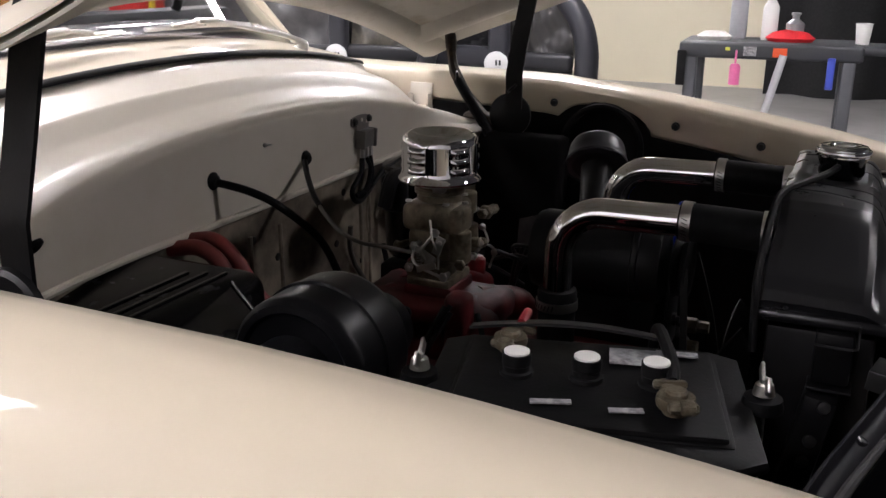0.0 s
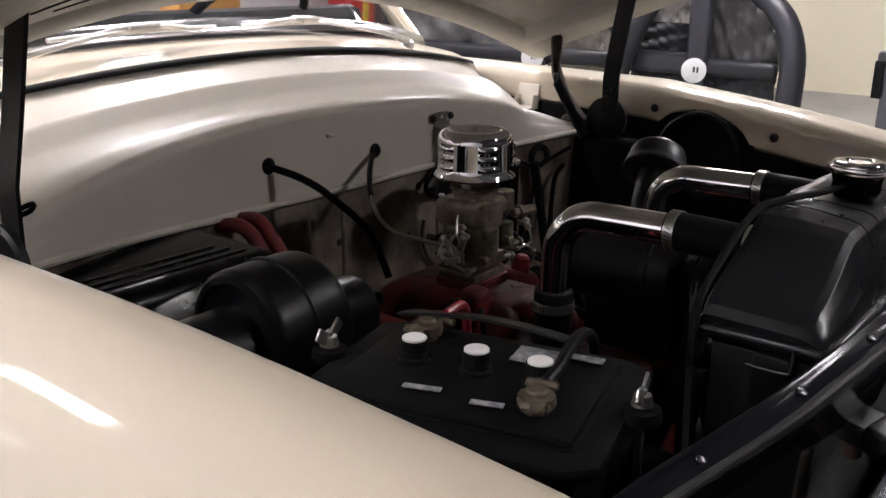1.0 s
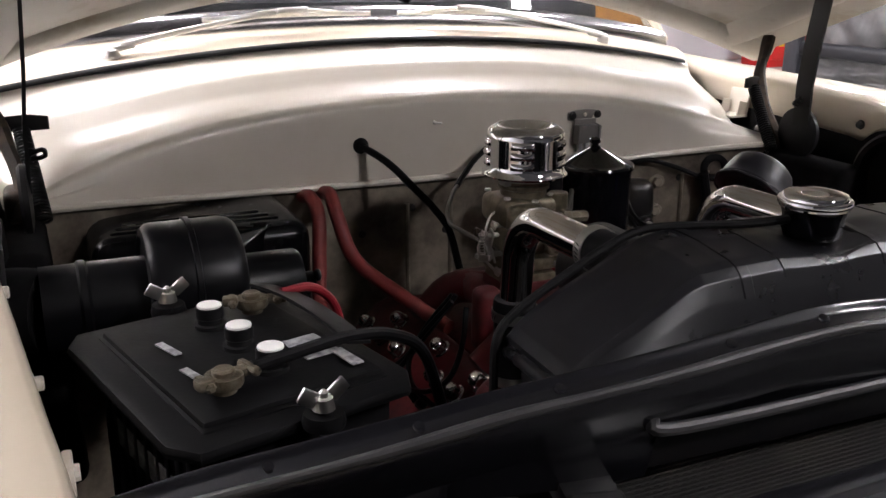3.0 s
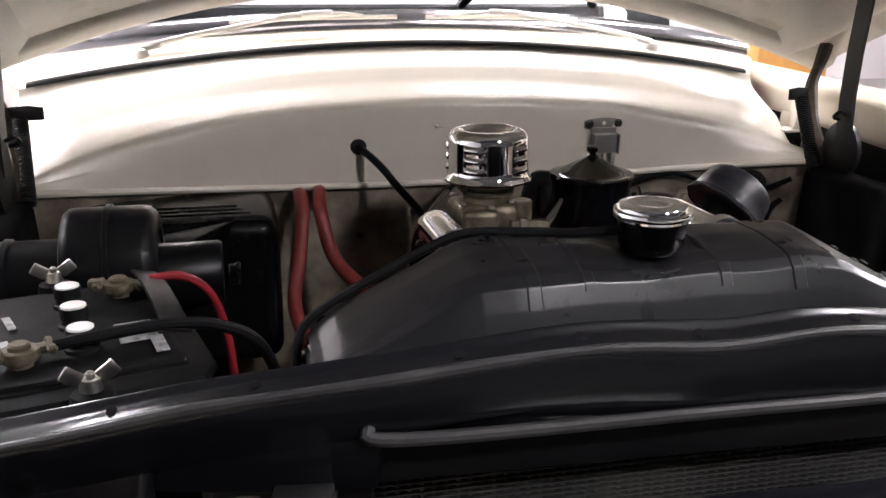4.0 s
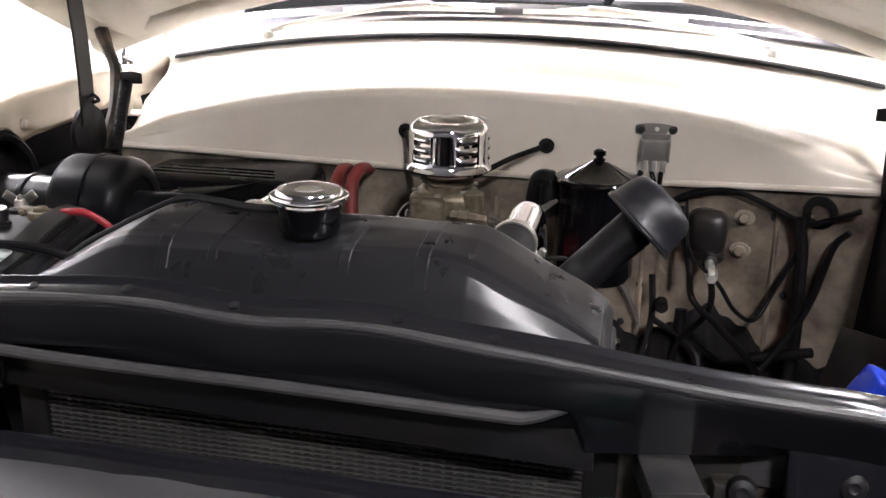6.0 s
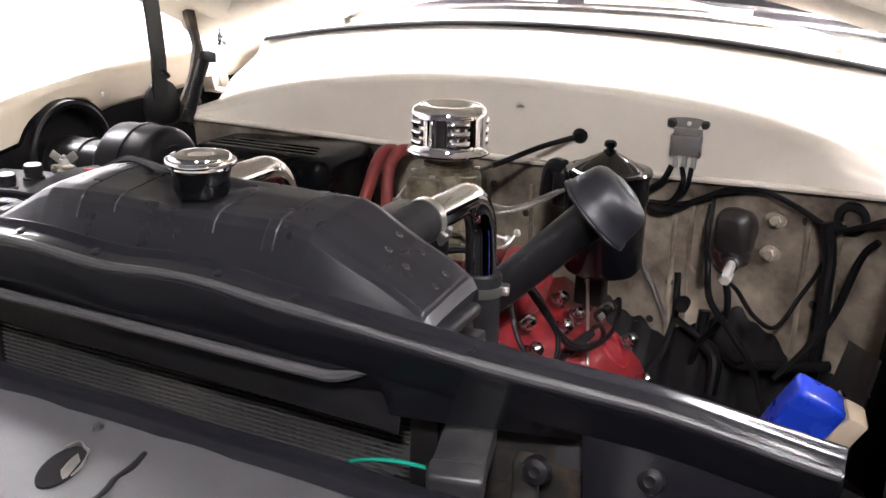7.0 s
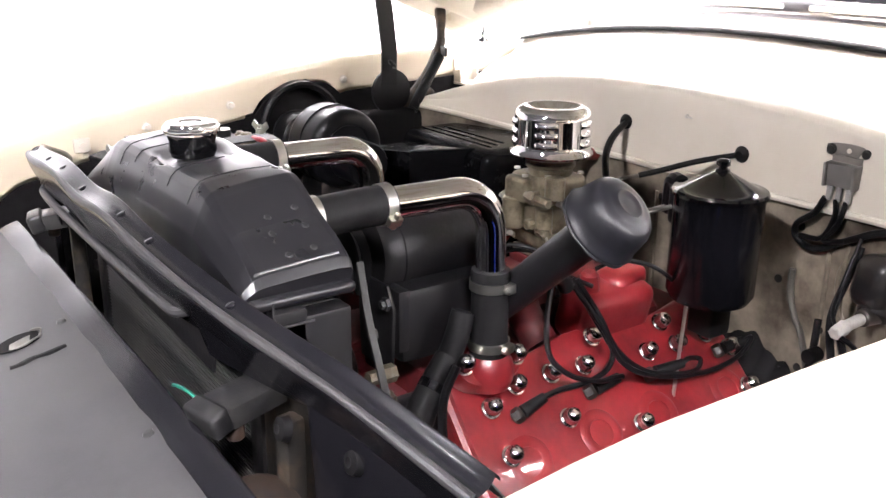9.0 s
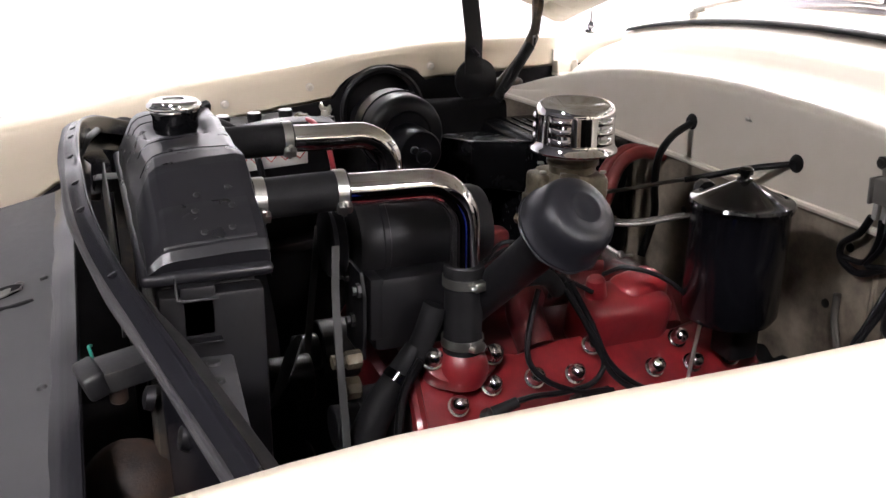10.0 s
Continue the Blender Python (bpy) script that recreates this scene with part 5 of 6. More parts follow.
def oil_filler():
    t = thing("oil_filler", (0.12, -0.2, 0.76), "black oil filler tube with a round breather cap", "oil filler")
    p0, p1 = Vector((0.125, -0.203, 0.79)), Vector((0.300, -0.156, 0.962))
    part("tube", rod(B(), p0, p1, 0.025, 0.028, 24), BLACK, t)
    d = (p1 - p0).normalized()
    q = Vector((0.292, -0.158, 0.955))
    b = lathe(B(), [(0.030, -0.004), (0.053, -0.004), (0.0565, -0.001), (0.0565, 0.002), (0.0540, 0.004), (0.0520, 0.020), (0.0490, 0.036), (0.0455, 0.043), (0.040, 0.0475), (0.030, 0.0502), (0.023, 0.0512), (0.021, 0.0528), (0.018, 0.0530), (0.016, 0.0518), (0.008, 0.0520), (0, 0.0520)], along(q, q + d), 44)
    CAP = surface("sheen_black_cap", (0.011, 0.011, 0.014), 0.40, vary=0.2, scale=30, bump=0.05, fine=60, spec=0.36)
    cap = part("breather_cap", b, CAP, t, angle=60)
    part("cap_underside", lathe(B(), [(0, 0.0), (0.052, 0.0), (0.052, -0.003), (0.026, -0.006), (0, -0.006)], along(q, q + d), 32), BLACK, cap)
    b = tube(B(), [q - 0.003 * d + (0.0555 + 0.0012 * math.sin(9 * a)) * (math.cos(a) * Vector((0, 0, 1)).cross(d).normalized() + math.sin(a) * d.cross(Vector((0, 0, 1)).cross(d)).normalized()) for a in np.linspace(0, 2 * math.pi, 60)], 0.0022, 6, 1, False)
    part("crimped_rim", b, CAP, cap)


ANGLE = 14.0


def battery():
    c = Vector((-0.533, -0.374, 0.0))
    m = Matrix.Translation(c) @ turn(0, 0, ANGLE)
    t = thing("battery", (c.x, c.y, 0.72), "black three-cell car battery in a hold-down frame", "battery")
    b = B()
    box(b, m @ Vector((0, 0, 0.825)), (0.185, 0.25, 0.20), turn(0, 0, ANGLE), 0.006)
    case = part("case", b, surface("battery_case_plastic", (0.0050, 0.0050, 0.0055), 0.5, vary=0.2, scale=30, bump=0.15, spec=0.1), t)
    for k in range(9):
        b = B()
        box(b, m @ Vector((-0.0945, -0.10 + 0.025 * k, 0.82)), (0.004, 0.010, 0.16), turn(0, 0, ANGLE), 0.0015)
        part("case_rib", b, BLACK, case)
    # cover and frame
    b = B()
    box(b, m @ Vector((0, 0, 0.9255)), (0.176, 0.238, 0.009), turn(0, 0, ANGLE), 0.004)
    shell = bpy.data.materials["battery_case_plastic"]
    part("cover", b, shell, t)
    fr = [(-0.122, -0.120), (-0.104, -0.148), (0.098, -0.148), (0.115, -0.120), (0.115, 0.122), (0.098, 0.150), (-0.104, 0.150), (-0.122, 0.122)]
    b = slab(B(), fr, m @ Matrix.Translation((0, 0, 0.908)), 0.014, 0.006)
    part("hold_down_frame", b, shell, t, "black rubber-coated hold-down frame")
    def flap(u, v):
        p = m @ Vector((0.102 - 0.026 * v, 0.122 - 0.20 * u, 0))
        return Vector((p.x, p.y, 0.934 + 0.014 * math.sin(math.pi * (0.1 + 0.8 * u)) + 0.006 * v))
    part("side_flap", sheet(B(), flap, 16, 5, 0.003), BLACK, t)
    for k, y in enumerate((0.066, 0.001, -0.062)):
        p = m @ Vector((0.004, y, 0.930))
        cap = part("vent_cap", lathe(B(), [(0, 0), (0.016, 0), (0.016, 0.004), (0.0128, 0.005), (0.0128, 0.010), (0.0138, 0.011), (0.0138, 0.022), (0, 0.022)], Matrix.Translation(p), 24), RUBBER, t)
        part("cap_disc", lathe(B(), [(0, 0.022), (0.0122, 0.022), (0.0122, 0.0235), (0.0112, 0.0242), (0, 0.0242)], Matrix.Translation(p), 24), WHITE, cap, "white cap disc")
    for name, x, y, a in (("negative_terminal", -0.562, -0.460, 20), ("positive_terminal", -0.497, -0.285, -10)):
        b = lathe(B(), [(0, 0), (0.011, 0), (0.010, 0.020), (0.008, 0.022), (0, 0.022)], Matrix.Translation((x, y, 0.930)), 14)
        lathe(b, [(0, 0), (0.016, 0), (0.0175, 0.004), (0.0165, 0.010), (0, 0.011)], Matrix.Translation((x, y, 0.936)), 16)
        r = turn(0, 0, a)
        box(b, Vector((x, y, 0.942)) + r @ Vector((0.024, 0.003, 0)), (0.026, 0.014, 0.009), r, 0.004)
        box(b, Vector((x, y, 0.946)) + r @ Vector((-0.022, -0.006, 0)), (0.016, 0.013, 0.010), r, 0.003)
        rod(b, Vector((x, y, 0.944)) + r @ Vector((0.026, -0.014, 0)), Vector((x, y, 0.944)) + r @ Vector((0.026, 0.016, 0)), 0.0045, seg=6)
        rod(b, Vector((x, y, 0.944)) + r @ Vector((-0.020, -0.016, 0)), Vector((x, y, 0.944)) + r @ Vector((-0.020, 0.010, 0)), 0.005, seg=6)
        part(name, b, BRASS, t)
    for x, y in ((-0.574, -0.222), (-0.494, -0.526)):
        b = rod(B(), (x, y, 0.80), (x, y, 0.948), 0.004, seg=10)
        lathe(b, [(0, 0), (0.010, 0), (0.008, 0.010), (0, 0.011)], Matrix.Translation((x, y, 0.931)), 12)
        for s in (-1, 1):
            box(b, (x + s * 0.014, y + s * 0.004, 0.945), (0.018, 0.004, 0.014), turn(0, -35 * s, 12), 0.0018)
        part("wing_nut", b, STEEL, t)
        part("frame_lug", lathe(B(), [(0, 0), (0.018, 0), (0.019, 0.004), (0.017, 0.012), (0, 0.013)], Matrix.Translation((x, y, 0.916)), 20), shell, t)
    for (x, y), (sx, sy), a in (((0.055, -0.045), (0.036, 0.05), 0), ((0.07, -0.085), (0.012, 0.04), 0), ((-0.055, 0.030), (0.008, 0.036), 8), ((-0.06, -0.035), (0.008, 0.030), 8)):
        b = B()
        box(b, m @ Vector((x, y, 0.9335)), (sx, sy, 0.0016), turn(0, 0, ANGLE + a), 0.0004)
        part("label", b, LABEL, t, "worn grey paper label")
    # printed letters on the outer side, as plain bars
    for k in range(6):
        part("print_bar", box(B(), m @ Vector((-0.0972, -0.07 + 0.026 * k, 0.845)), (0.001, 0.016, 0.028), turn(0, 0, ANGLE), 0), LABEL, case)
    # hazard label on the inner side
    b = B()
    box(b, m @ Vector((0.0935, -0.010, 0.888)), (0.0012, 0.150, 0.044), turn(0, 0, ANGLE), 0.0003)
    sticker = part("hazard_label", b, surface("white_label_paper", (0.62, 0.60, 0.58), 0.5, vary=0.08), case, "white label with red diamonds")
    for k in range(5):
        b = B()
        for q in range(4):
            a = radians(45 + 90 * q)
            c2 = Vector((0.0946, -0.068 + 0.029 * k + 0.0075 * math.cos(a), 0.888 + 0.0075 * math.sin(a)))
            box(b, m @ c2, (0.0008, 0.0016, 0.0150), turn(0, 0, ANGLE) @ turn(45 + 90 * q, 0, 0), 0)
        part("diamond", b, surface("label_red", (0.5, 0.05, 0.05), 0.5) if k == 0 else bpy.data.materials["label_red"], sticker)
    b = tube(B(), [(-0.535, -0.452, 0.944), (-0.50, -0.445, 0.947), (-0.44, -0.425, 0.946), (-0.39, -0.41, 0.935), (-0.35, -0.40, 0.905), (-0.32, -0.39, 0.82)], 0.0062, 10, 8)
    single("battery_cable", b, WIRE, "thick black battery ground cable", "cable")
    b = tube(B(), [(-0.465, -0.285, 0.947), (-0.43, -0.28, 0.946), (-0.40, -0.265, 0.915), (-0.385, -0.255, 0.85), (-0.38, -0.25, 0.77)], 0.0050, 10, 8)
    single("battery_cable", b, RED_WIRE, "thick red battery cable", "cable")
    b = B()
    box(b, m @ Vector((0, 0, 0.712)), (0.24, 0.31, 0.02), turn(0, 0, ANGLE), 0.005)
    single("battery_tray", b, BLACK, "black steel battery tray", "tray")


def heater():
    t = thing("heater_blower", (-0.53, -0.07, 0.75), "black round heater blower with a motor and air duct", "blower")
    HB = surface("blower_enamel", (0.0040, 0.0040, 0.005), 0.34, vary=0.25, scale=20, bump=0.04, fine=25, spec=0.2)
    x0, x1, y, z, r = -0.584, -0.466, -0.085, 0.901, 0.079
    pr = [(0, 0.004), (r - 0.018, 0.004), (r - 0.014, 0.0), (r - 0.006, 0.002), (r - 0.001, 0.008), (r, 0.014), (r, 0.052), (r + 0.003, 0.053), (r + 0.003, 0.059), (r, 0.060), (r, 0.098), (r - 0.002, 0.106), (r - 0.008, 0.113), (r - 0.016, 0.116), (0.05, 0.116), (0.047, 0.112), (0, 0.112)]
    part("drum", lathe(B(), pr, along((x0, y, z), (x1, y, z)), 44), HB, t)
    b = lathe(B(), [(0, 0), (0.043, 0), (0.043, 0.080), (0.040, 0.085), (0, 0.085)], along((x1 - 0.010, y, z - 0.016), (x1 + 0.1, y, z - 0.016)), 32)
    rod(b, (-0.384, y, z - 0.02), (-0.370, y, z - 0.02), 0.014)
    rod(b, (-0.375, y - 0.02, z - 0.005), (-0.368, y - 0.02, z - 0.005), 0.008)
    part("motor", b, HB, t)
    b = lathe(B(), [(0, 0), (0.052, 0), (0.052, 0.04), (0.055, 0.043), (0.055, 0.05), (0.052, 0.053), (0.052, 0.12), (0, 0.12)], along((x0 - 0.115, y, z - 0.012), (x0, y, z - 0.012)), 32)
    part("inlet_duct", b, HB, t)
    b = tube(B(), [(x0 - 0.11, y, z - 0.012), (-0.74, -0.06, 0.885), (-0.78, 0.0, 0.84)], 0.05, 20, 6)
    part("duct_elbow", b, RUBBER, t)
    b = B()
    box(b, (-0.53, -0.08, 0.79), (0.09, 0.12, 0.10), None, 0.01)
    part("blower_foot", b, BLACK, t)
    h = thing("heater_box", (-0.46, 0.2, 0.60), "gloss black heater box on the firewall", "heater")
    HB = surface("heater_box_enamel", (0.0045, 0.0045, 0.0052), 0.26, vary=0.25, scale=20, bump=0.04, fine=30, spec=0.12)
    b = B()
    box(b, (-0.468, 0.240, 0.776), (0.325, 0.215, 0.245), None, 0.030, 5)
    part("body", b, HB, h)
    for k in range(3):
        part("top_rib", box(B(), (-0.475, 0.175 + 0.024 * k, 0.8985), (0.25 - 0.02 * k, 0.007, 0.006), None, 0.0025, 2), GLOSS, h)
    # folded duct from the blower, a thin rod along its upper edge to catch light
    b = slab(B(), [(-0.60, 0.01), (-0.452, 0.045), (-0.352, 0.175), (-0.40, 0.26), (-0.60, 0.26)], Matrix.Translation((0, 0, 0.790)), 0.10, 0.004)
    for v in b.verts:
        if v.co.z > 0.80:
            v.co.z += -0.004 + 0.10 * (v.co.x + 0.452)
    part("transition_duct", b, HB, h)
    part("duct_edge", rod(B(), (-0.450, 0.047, 0.8865), (-0.354, 0.172, 0.8960), 0.0022, seg=8), HB, h)


def small_parts():
    # control cables through the cowl, with rubber grommets
    for x, y, z, pts, r in (
        (-0.151, 0.350, 0.966, [(-0.151, 0.350, 0.966), (-0.132, 0.301, 0.953), (-0.116, 0.268, 0.937), (-0.102, 0.247, 0.919), (-0.085, 0.232, 0.899), (-0.064, 0.218, 0.874), (-0.04, 0.205, 0.835), (-0.03, 0.18, 0.77)], 0.0068),
        (0.119, 0.350, 0.953, [(0.119, 0.350, 0.953), (0.095, 0.332, 0.946), (0.056, 0.302, 0.933), (0.014, 0.264, 0.914), (-0.010, 0.238, 0.904)], 0.0052),
    ):
        t = thing("control_cable", (x, y, z), "black control cable through a rubber grommet in the cowl", "cable", group="control cables")
        part("cable", tube(B(), pts, r, 10, 8), WIRE, t)
        part("grommet", lathe(B(), [(0, -0.004), (0.010, -0.004), (0.0145, 0.0), (0.0155, 0.004), (0.0125, 0.009), (0.008, 0.013), (0, 0.013)], along((x, 0.351, z), (x, 0.25, z - 0.01)), 20), RUBBER, t)
    b = tube(B(), [(-0.008, 0.240, 0.905), (-0.026, 0.220, 0.898), (-0.059, 0.171, 0.882), (-0.078, 0.122, 0.874), (-0.079, 0.085, 0.873), (-0.066, 0.045, 0.866), (-0.058, 0.02, 0.860)], 0.0036, 8, 8)
    single("choke_cable", b, LINE, "dull braided choke cable", "cable")
    # resistor block
    t = thing("resistor_block", (0.315, 0.345, 0.93), "grey metal relay bracket bolted to the cowl", "relay")
    b = slab(B(), [(0.0385 * max(-1, min(1, 1.25 * math.cos(a))), 0.0125 * math.sin(a)) for a in np.linspace(0, 2 * math.pi, 28, endpoint=False)], Matrix.Translation((0.316, 0.342, 0.995)) @ turn(90, 0, 0), 0.005, 0.0015)
    box(b, (0.316, 0.337, 0.978), (0.050, 0.004, 0.022), turn(6), 0.001)
    part("mounting_plate", b, surface("dull_grey_metal", (0.20, 0.185, 0.17), 0.5, metal=0.3, vary=0.2), t)
    b = B()
    box(b, (0.316, 0.330, 0.960), (0.052, 0.018, 0.036), turn(4), 0.003)
    for d in (-0.024, 0.024):
        box(b, (0.316 + d, 0.327, 0.960), (0.005, 0.023, 0.038), turn(4), 0.002)
    part("body", b, surface("grey_relay_case", (0.19, 0.18, 0.17), 0.45, metal=0.3, vary=0.2), t)
    part("label_hole", rod(B(), (0.316, 0.338, 0.997), (0.316, 0.3355, 0.997), 0.004, seg=10), CREAM_IN, t)
    for x in (0.287, 0.345):
        part("bolt", lathe(B(), [(0, 0), (0.0085, 0), (0.0085, 0.002), (0.006, 0.003), (0.006, 0.006), (0, 0.007)], along((x, 0.338, 0.996), (x, 0.2, 0.99)), 12), SOOT, t)
    for x in (0.300, 0.316, 0.332):
        b = B()
        box(b, (x, 0.327, 0.931), (0.009, 0.008, 0.024), None, 0.002)
        part("terminal", b, surface("terminal_tab", (0.30, 0.29, 0.28), 0.5, vary=0.2), t)
    for r, pts in (
        (0.0055, [(0.295, 0.326, 0.922), (0.283, 0.322, 0.895), (0.253, 0.325, 0.868), (0.258, 0.325, 0.845), (0.292, 0.327, 0.837), (0.346, 0.324, 0.866), (0.396, 0.319, 0.892), (0.453, 0.308, 0.901)]),
        (0.0045, [(0.313, 0.326, 0.922), (0.318, 0.320, 0.895), (0.30, 0.322, 0.858), (0.262, 0.323, 0.852)]),
        (0.0045, [(0.330, 0.326, 0.922), (0.325, 0.320, 0.885), (0.305, 0.322, 0.855), (0.34, 0.322, 0.862)]),
        (0.0050, [(0.34, 0.326, 0.862), (0.396, 0.317, 0.890), (0.453, 0.306, 0.901), (0.511, 0.289, 0.885), (0.572, 0.263, 0.862), (0.611, 0.250, 0.874), (0.65, 0.22, 0.90)]),
        (0.0110, [(0.562, 0.262, 0.872), (0.574, 0.259, 0.819), (0.576, 0.249, 0.771), (0.578, 0.230, 0.662), (0.57, 0.21, 0.56)]),
        (0.0060, [(0.640, 0.23, 0.86), (0.620, 0.240, 0.827), (0.595, 0.232, 0.73), (0.558, 0.207, 0.665), (0.52, 0.18, 0.62)]),
        (0.0040, [(0.430, 0.190, 0.770), (0.444, 0.212, 0.749), (0.474, 0.225, 0.705), (0.509, 0.235, 0.689), (0.539, 0.256, 0.742), (0.565, 0.262, 0.80), (0.572, 0.262, 0.85)]),
        (0.0060, [(0.374, 0.310, 0.865), (0.374, 0.29, 0.825), (0.389, 0.232, 0.777), (0.400, 0.228, 0.719), (0.446, 0.171, 0.691), (0.491, 0.110, 0.661), (0.52, 0.05, 0.62)]),
        (0.0030, [(0.424, 0.190, 0.778), (0.40, 0.215, 0.79), (0.385, 0.25, 0.81), (0.378, 0.30, 0.88)]),
        (0.0060, [(0.425, 0.20, 0.765), (0.43, 0.21, 0.73), (0.425, 0.23, 0.69), (0.39, 0.26, 0.63), (0.37, 0.27, 0.57)]),
        (0.0110, [(0.387, 0.280, 0.68), (0.388, 0.272, 0.63), (0.418, 0.242, 0.605), (0.42, 0.22, 0.55)]),
        (0.0040, [(0.26, 0.325, 0.62), (0.27, 0.328, 0.58), (0.30, 0.326, 0.545), (0.33, 0.32, 0.52)]),
    ):
        single("wire", tube(B(), pts, r, 10, 8), WIRE, "black cloth-wrapped wire on the firewall", "wire", group="firewall wires")
    b = tube(B(), [(0.253, 0.332, 0.79), (0.253, 0.335, 0.747), (0.269, 0.334, 0.706), (0.281, 0.333, 0.690), (0.300, 0.326, 0.655), (0.313, 0.320, 0.625)], 0.0055, 8, 8)
    single("wire", b, PALE_TUBE, "pale sleeved wire on the firewall", "wire", group="firewall wires")
    # plug grommet
    b = lathe(B(), [(0, 0), (0.027, 0), (0.030, 0.003), (0.029, 0.008), (0.021, 0.011), (0.016, 0.010), (0.014, 0.004), (0, 0.004)], along((0.600, 0.277, 0.880), (0.54, 0.1, 0.87)), 26)
    single("wiring_grommet", b, RUBBER, "large black rubber wiring grommet", "grommet")
    # brake cylinder and its flange
    t = thing("brake_cylinder", (0.43, 0.27, 0.80), "small black cylinder on a bolted flange, rusty round its rim", "cylinder")
    b = B()
    box(b, (0.420, 0.292, 0.826), (0.066, 0.060, 0.082), turn(-8, 0, -14), 0.022, 4)
    lathe(b, [(0, 0), (0.026, 0), (0.026, 0.018), (0.022, 0.024), (0, 0.025)], along((0.424, 0.292, 0.795), (0.428, 0.270, 0.768)), 22)
    rod(b, (0.426, 0.300, 0.782), (0.424, 0.250, 0.781), 0.017, 0.013, 18)
    part("dome", b, surface("grimy_cylinder_metal", (0.0085, 0.0080, 0.0085), 0.30, metal=0.1, vary=0.4, scale=40, bump=0.2, fine=120, second=(0.035, 0.027, 0.022), cover=0.60, blot=24, spread=0.14), t)
    b = slab(B(), [(0.036 * math.cos(a) * (1 + 0.10 * math.sin(3 * a + 1)), 0.046 * math.sin(a) * (1 + 0.1 * math.cos(2 * a))) for a in np.linspace(0, 2 * math.pi, 30, endpoint=False)], Matrix.Translation((0.418, 0.322, 0.822)) @ turn(90, 0, -14), 0.008, 0.002)
    part("flange", b, SOOT, t)
    for x, y, z in ((0.482, 0.312, 0.853), (0.480, 0.312, 0.792), (0.372, 0.330, 0.79)):
        b = slab(B(), [(0.018 * math.cos(a), 0.014 * math.sin(a)) for a in np.linspace(0, 2 * math.pi, 18, endpoint=False)], Matrix.Translation((x, y, z)) @ turn(90, 0, -14), 0.006, 0.001)
        lathe(b, [(0, 0.004), (0.0105, 0.004), (0.0105, 0.013), (0.009, 0.0145), (0, 0.0145)], along((x, y, z), (x - 0.2, y - 1, z)), 6)
        part("painted_bolt", b, DIRTY_CREAM, t)
    b = rod(B(), (0.424, 0.262, 0.781), (0.424, 0.210, 0.778), 0.0085, seg=14)
    rod(b, (0.424, 0.212, 0.778), (0.424, 0.184, 0.773), 0.0115, 0.010, seg=6)
    single("pressure_switch", b, surface("dull_zinc", (0.36, 0.35, 0.33), 0.45, metal=0.4, vary=0.3, scale=90), "pale brake light switch with wires", "switch")
    # heater hoses
    for pts in (
        [(-0.262, 0.345, 0.885), (-0.262, 0.29, 0.893), (-0.262, 0.25, 0.868), (-0.272, 0.22, 0.80), (-0.285, 0.16, 0.73), (-0.25, 0.05, 0.66)],
        [(-0.225, 0.345, 0.888), (-0.228, 0.29, 0.896), (-0.230, 0.25, 0.870), (-0.212, 0.21, 0.80), (-0.16, 0.13, 0.755), (-0.12, 0.03, 0.73)],
    ):
        single("heater_hose", tube(B(), pts, 0.0122, 16, 8), RED_HOSE, "red rubber heater hose", "hose", group="heater hoses")
    # coil or regulator box
    t = thing("regulator_box", (0.60, -0.25, 0.70), "bright blue box with a beige back plate", "regulator")
    across, along_b = Vector((0.046, 0.012, -0.022)).normalized(), Vector((0.0, -0.054, -0.006)).normalized()
    below = across.cross(along_b).normalized()
    along_b = below.cross(across).normalized()
    m = Matrix.Translation((0.565, -0.266, 0.840)) @ Matrix((across, along_b, below)).transposed().to_4x4()
    b = B()
    box(b, (0.029, 0.022, 0.048), (0.058, 0.044, 0.096), None, 0.007, 3)
    b.transform(m)
    part("case", b, BLUE, t)
    b = B()
    box(b, (0.073, 0.020, 0.028), (0.026, 0.038, 0.050), None, 0.004)
    b.transform(m)
    part("back_plate", b, BEIGE, t)
    b = rod(B(), m @ Vector((0.050, 0.012, 0.0)), m @ Vector((0.050, 0.012, -0.006)), 0.005, seg=10)
    part("screw", b, CHROME, t)
    # green wire
    b = tube(B(), [(0.235, -0.690, 0.862), (0.255, -0.692, 0.870), (0.28, -0.69, 0.874), (0.306, -0.688, 0.874)], 0.0018, 8, 8)
    single("wire", b, GREEN, "thin green wire across the radiator opening", "wire")
    # round fresh air collars in the inner fenders
    for s in (-1, 1):
        t = thing("air_duct", (s * 0.74, -0.05, 0.80), "black round fresh air duct through the inner fender", "duct", group="air ducts")
        at = along((s * 0.735, -0.05, 0.900), (s * 1.0, -0.05, 0.900))
        part("collar", lathe(B(), [(0.084, 0.0), (0.092, -0.004), (0.098, 0.0), (0.099, 0.03), (0.097, 0.09), (0.083, 0.09), (0.084, 0.0)], at, 40), BLACK, t)
        part("duct", lathe(B(), [(0.082, 0.03), (0.074, 0.05), (0.060, 0.09), (0, 0.092)], at, 32), RUSTED, t, "grimy brown duct mouth")
        part("bead", lathe(B(), [(0.099, 0.03), (0.102, 0.034), (0.102, 0.040), (0.099, 0.044)], at, 40), RUBBER, t)
    # brace on the inner fender
    def brace(u, v):
        return Vector((0.622 + 0.035 * u - 0.02 * v, 0.10 - 0.17 * u, 0.742 + 0.045 * u - (0.10 + 0.06 * u) * v))
    single("fender_brace", sheet(B(), brace, 12, 8, 0.003), DUSTY, "dusty steel brace on the inner fender", "brace")
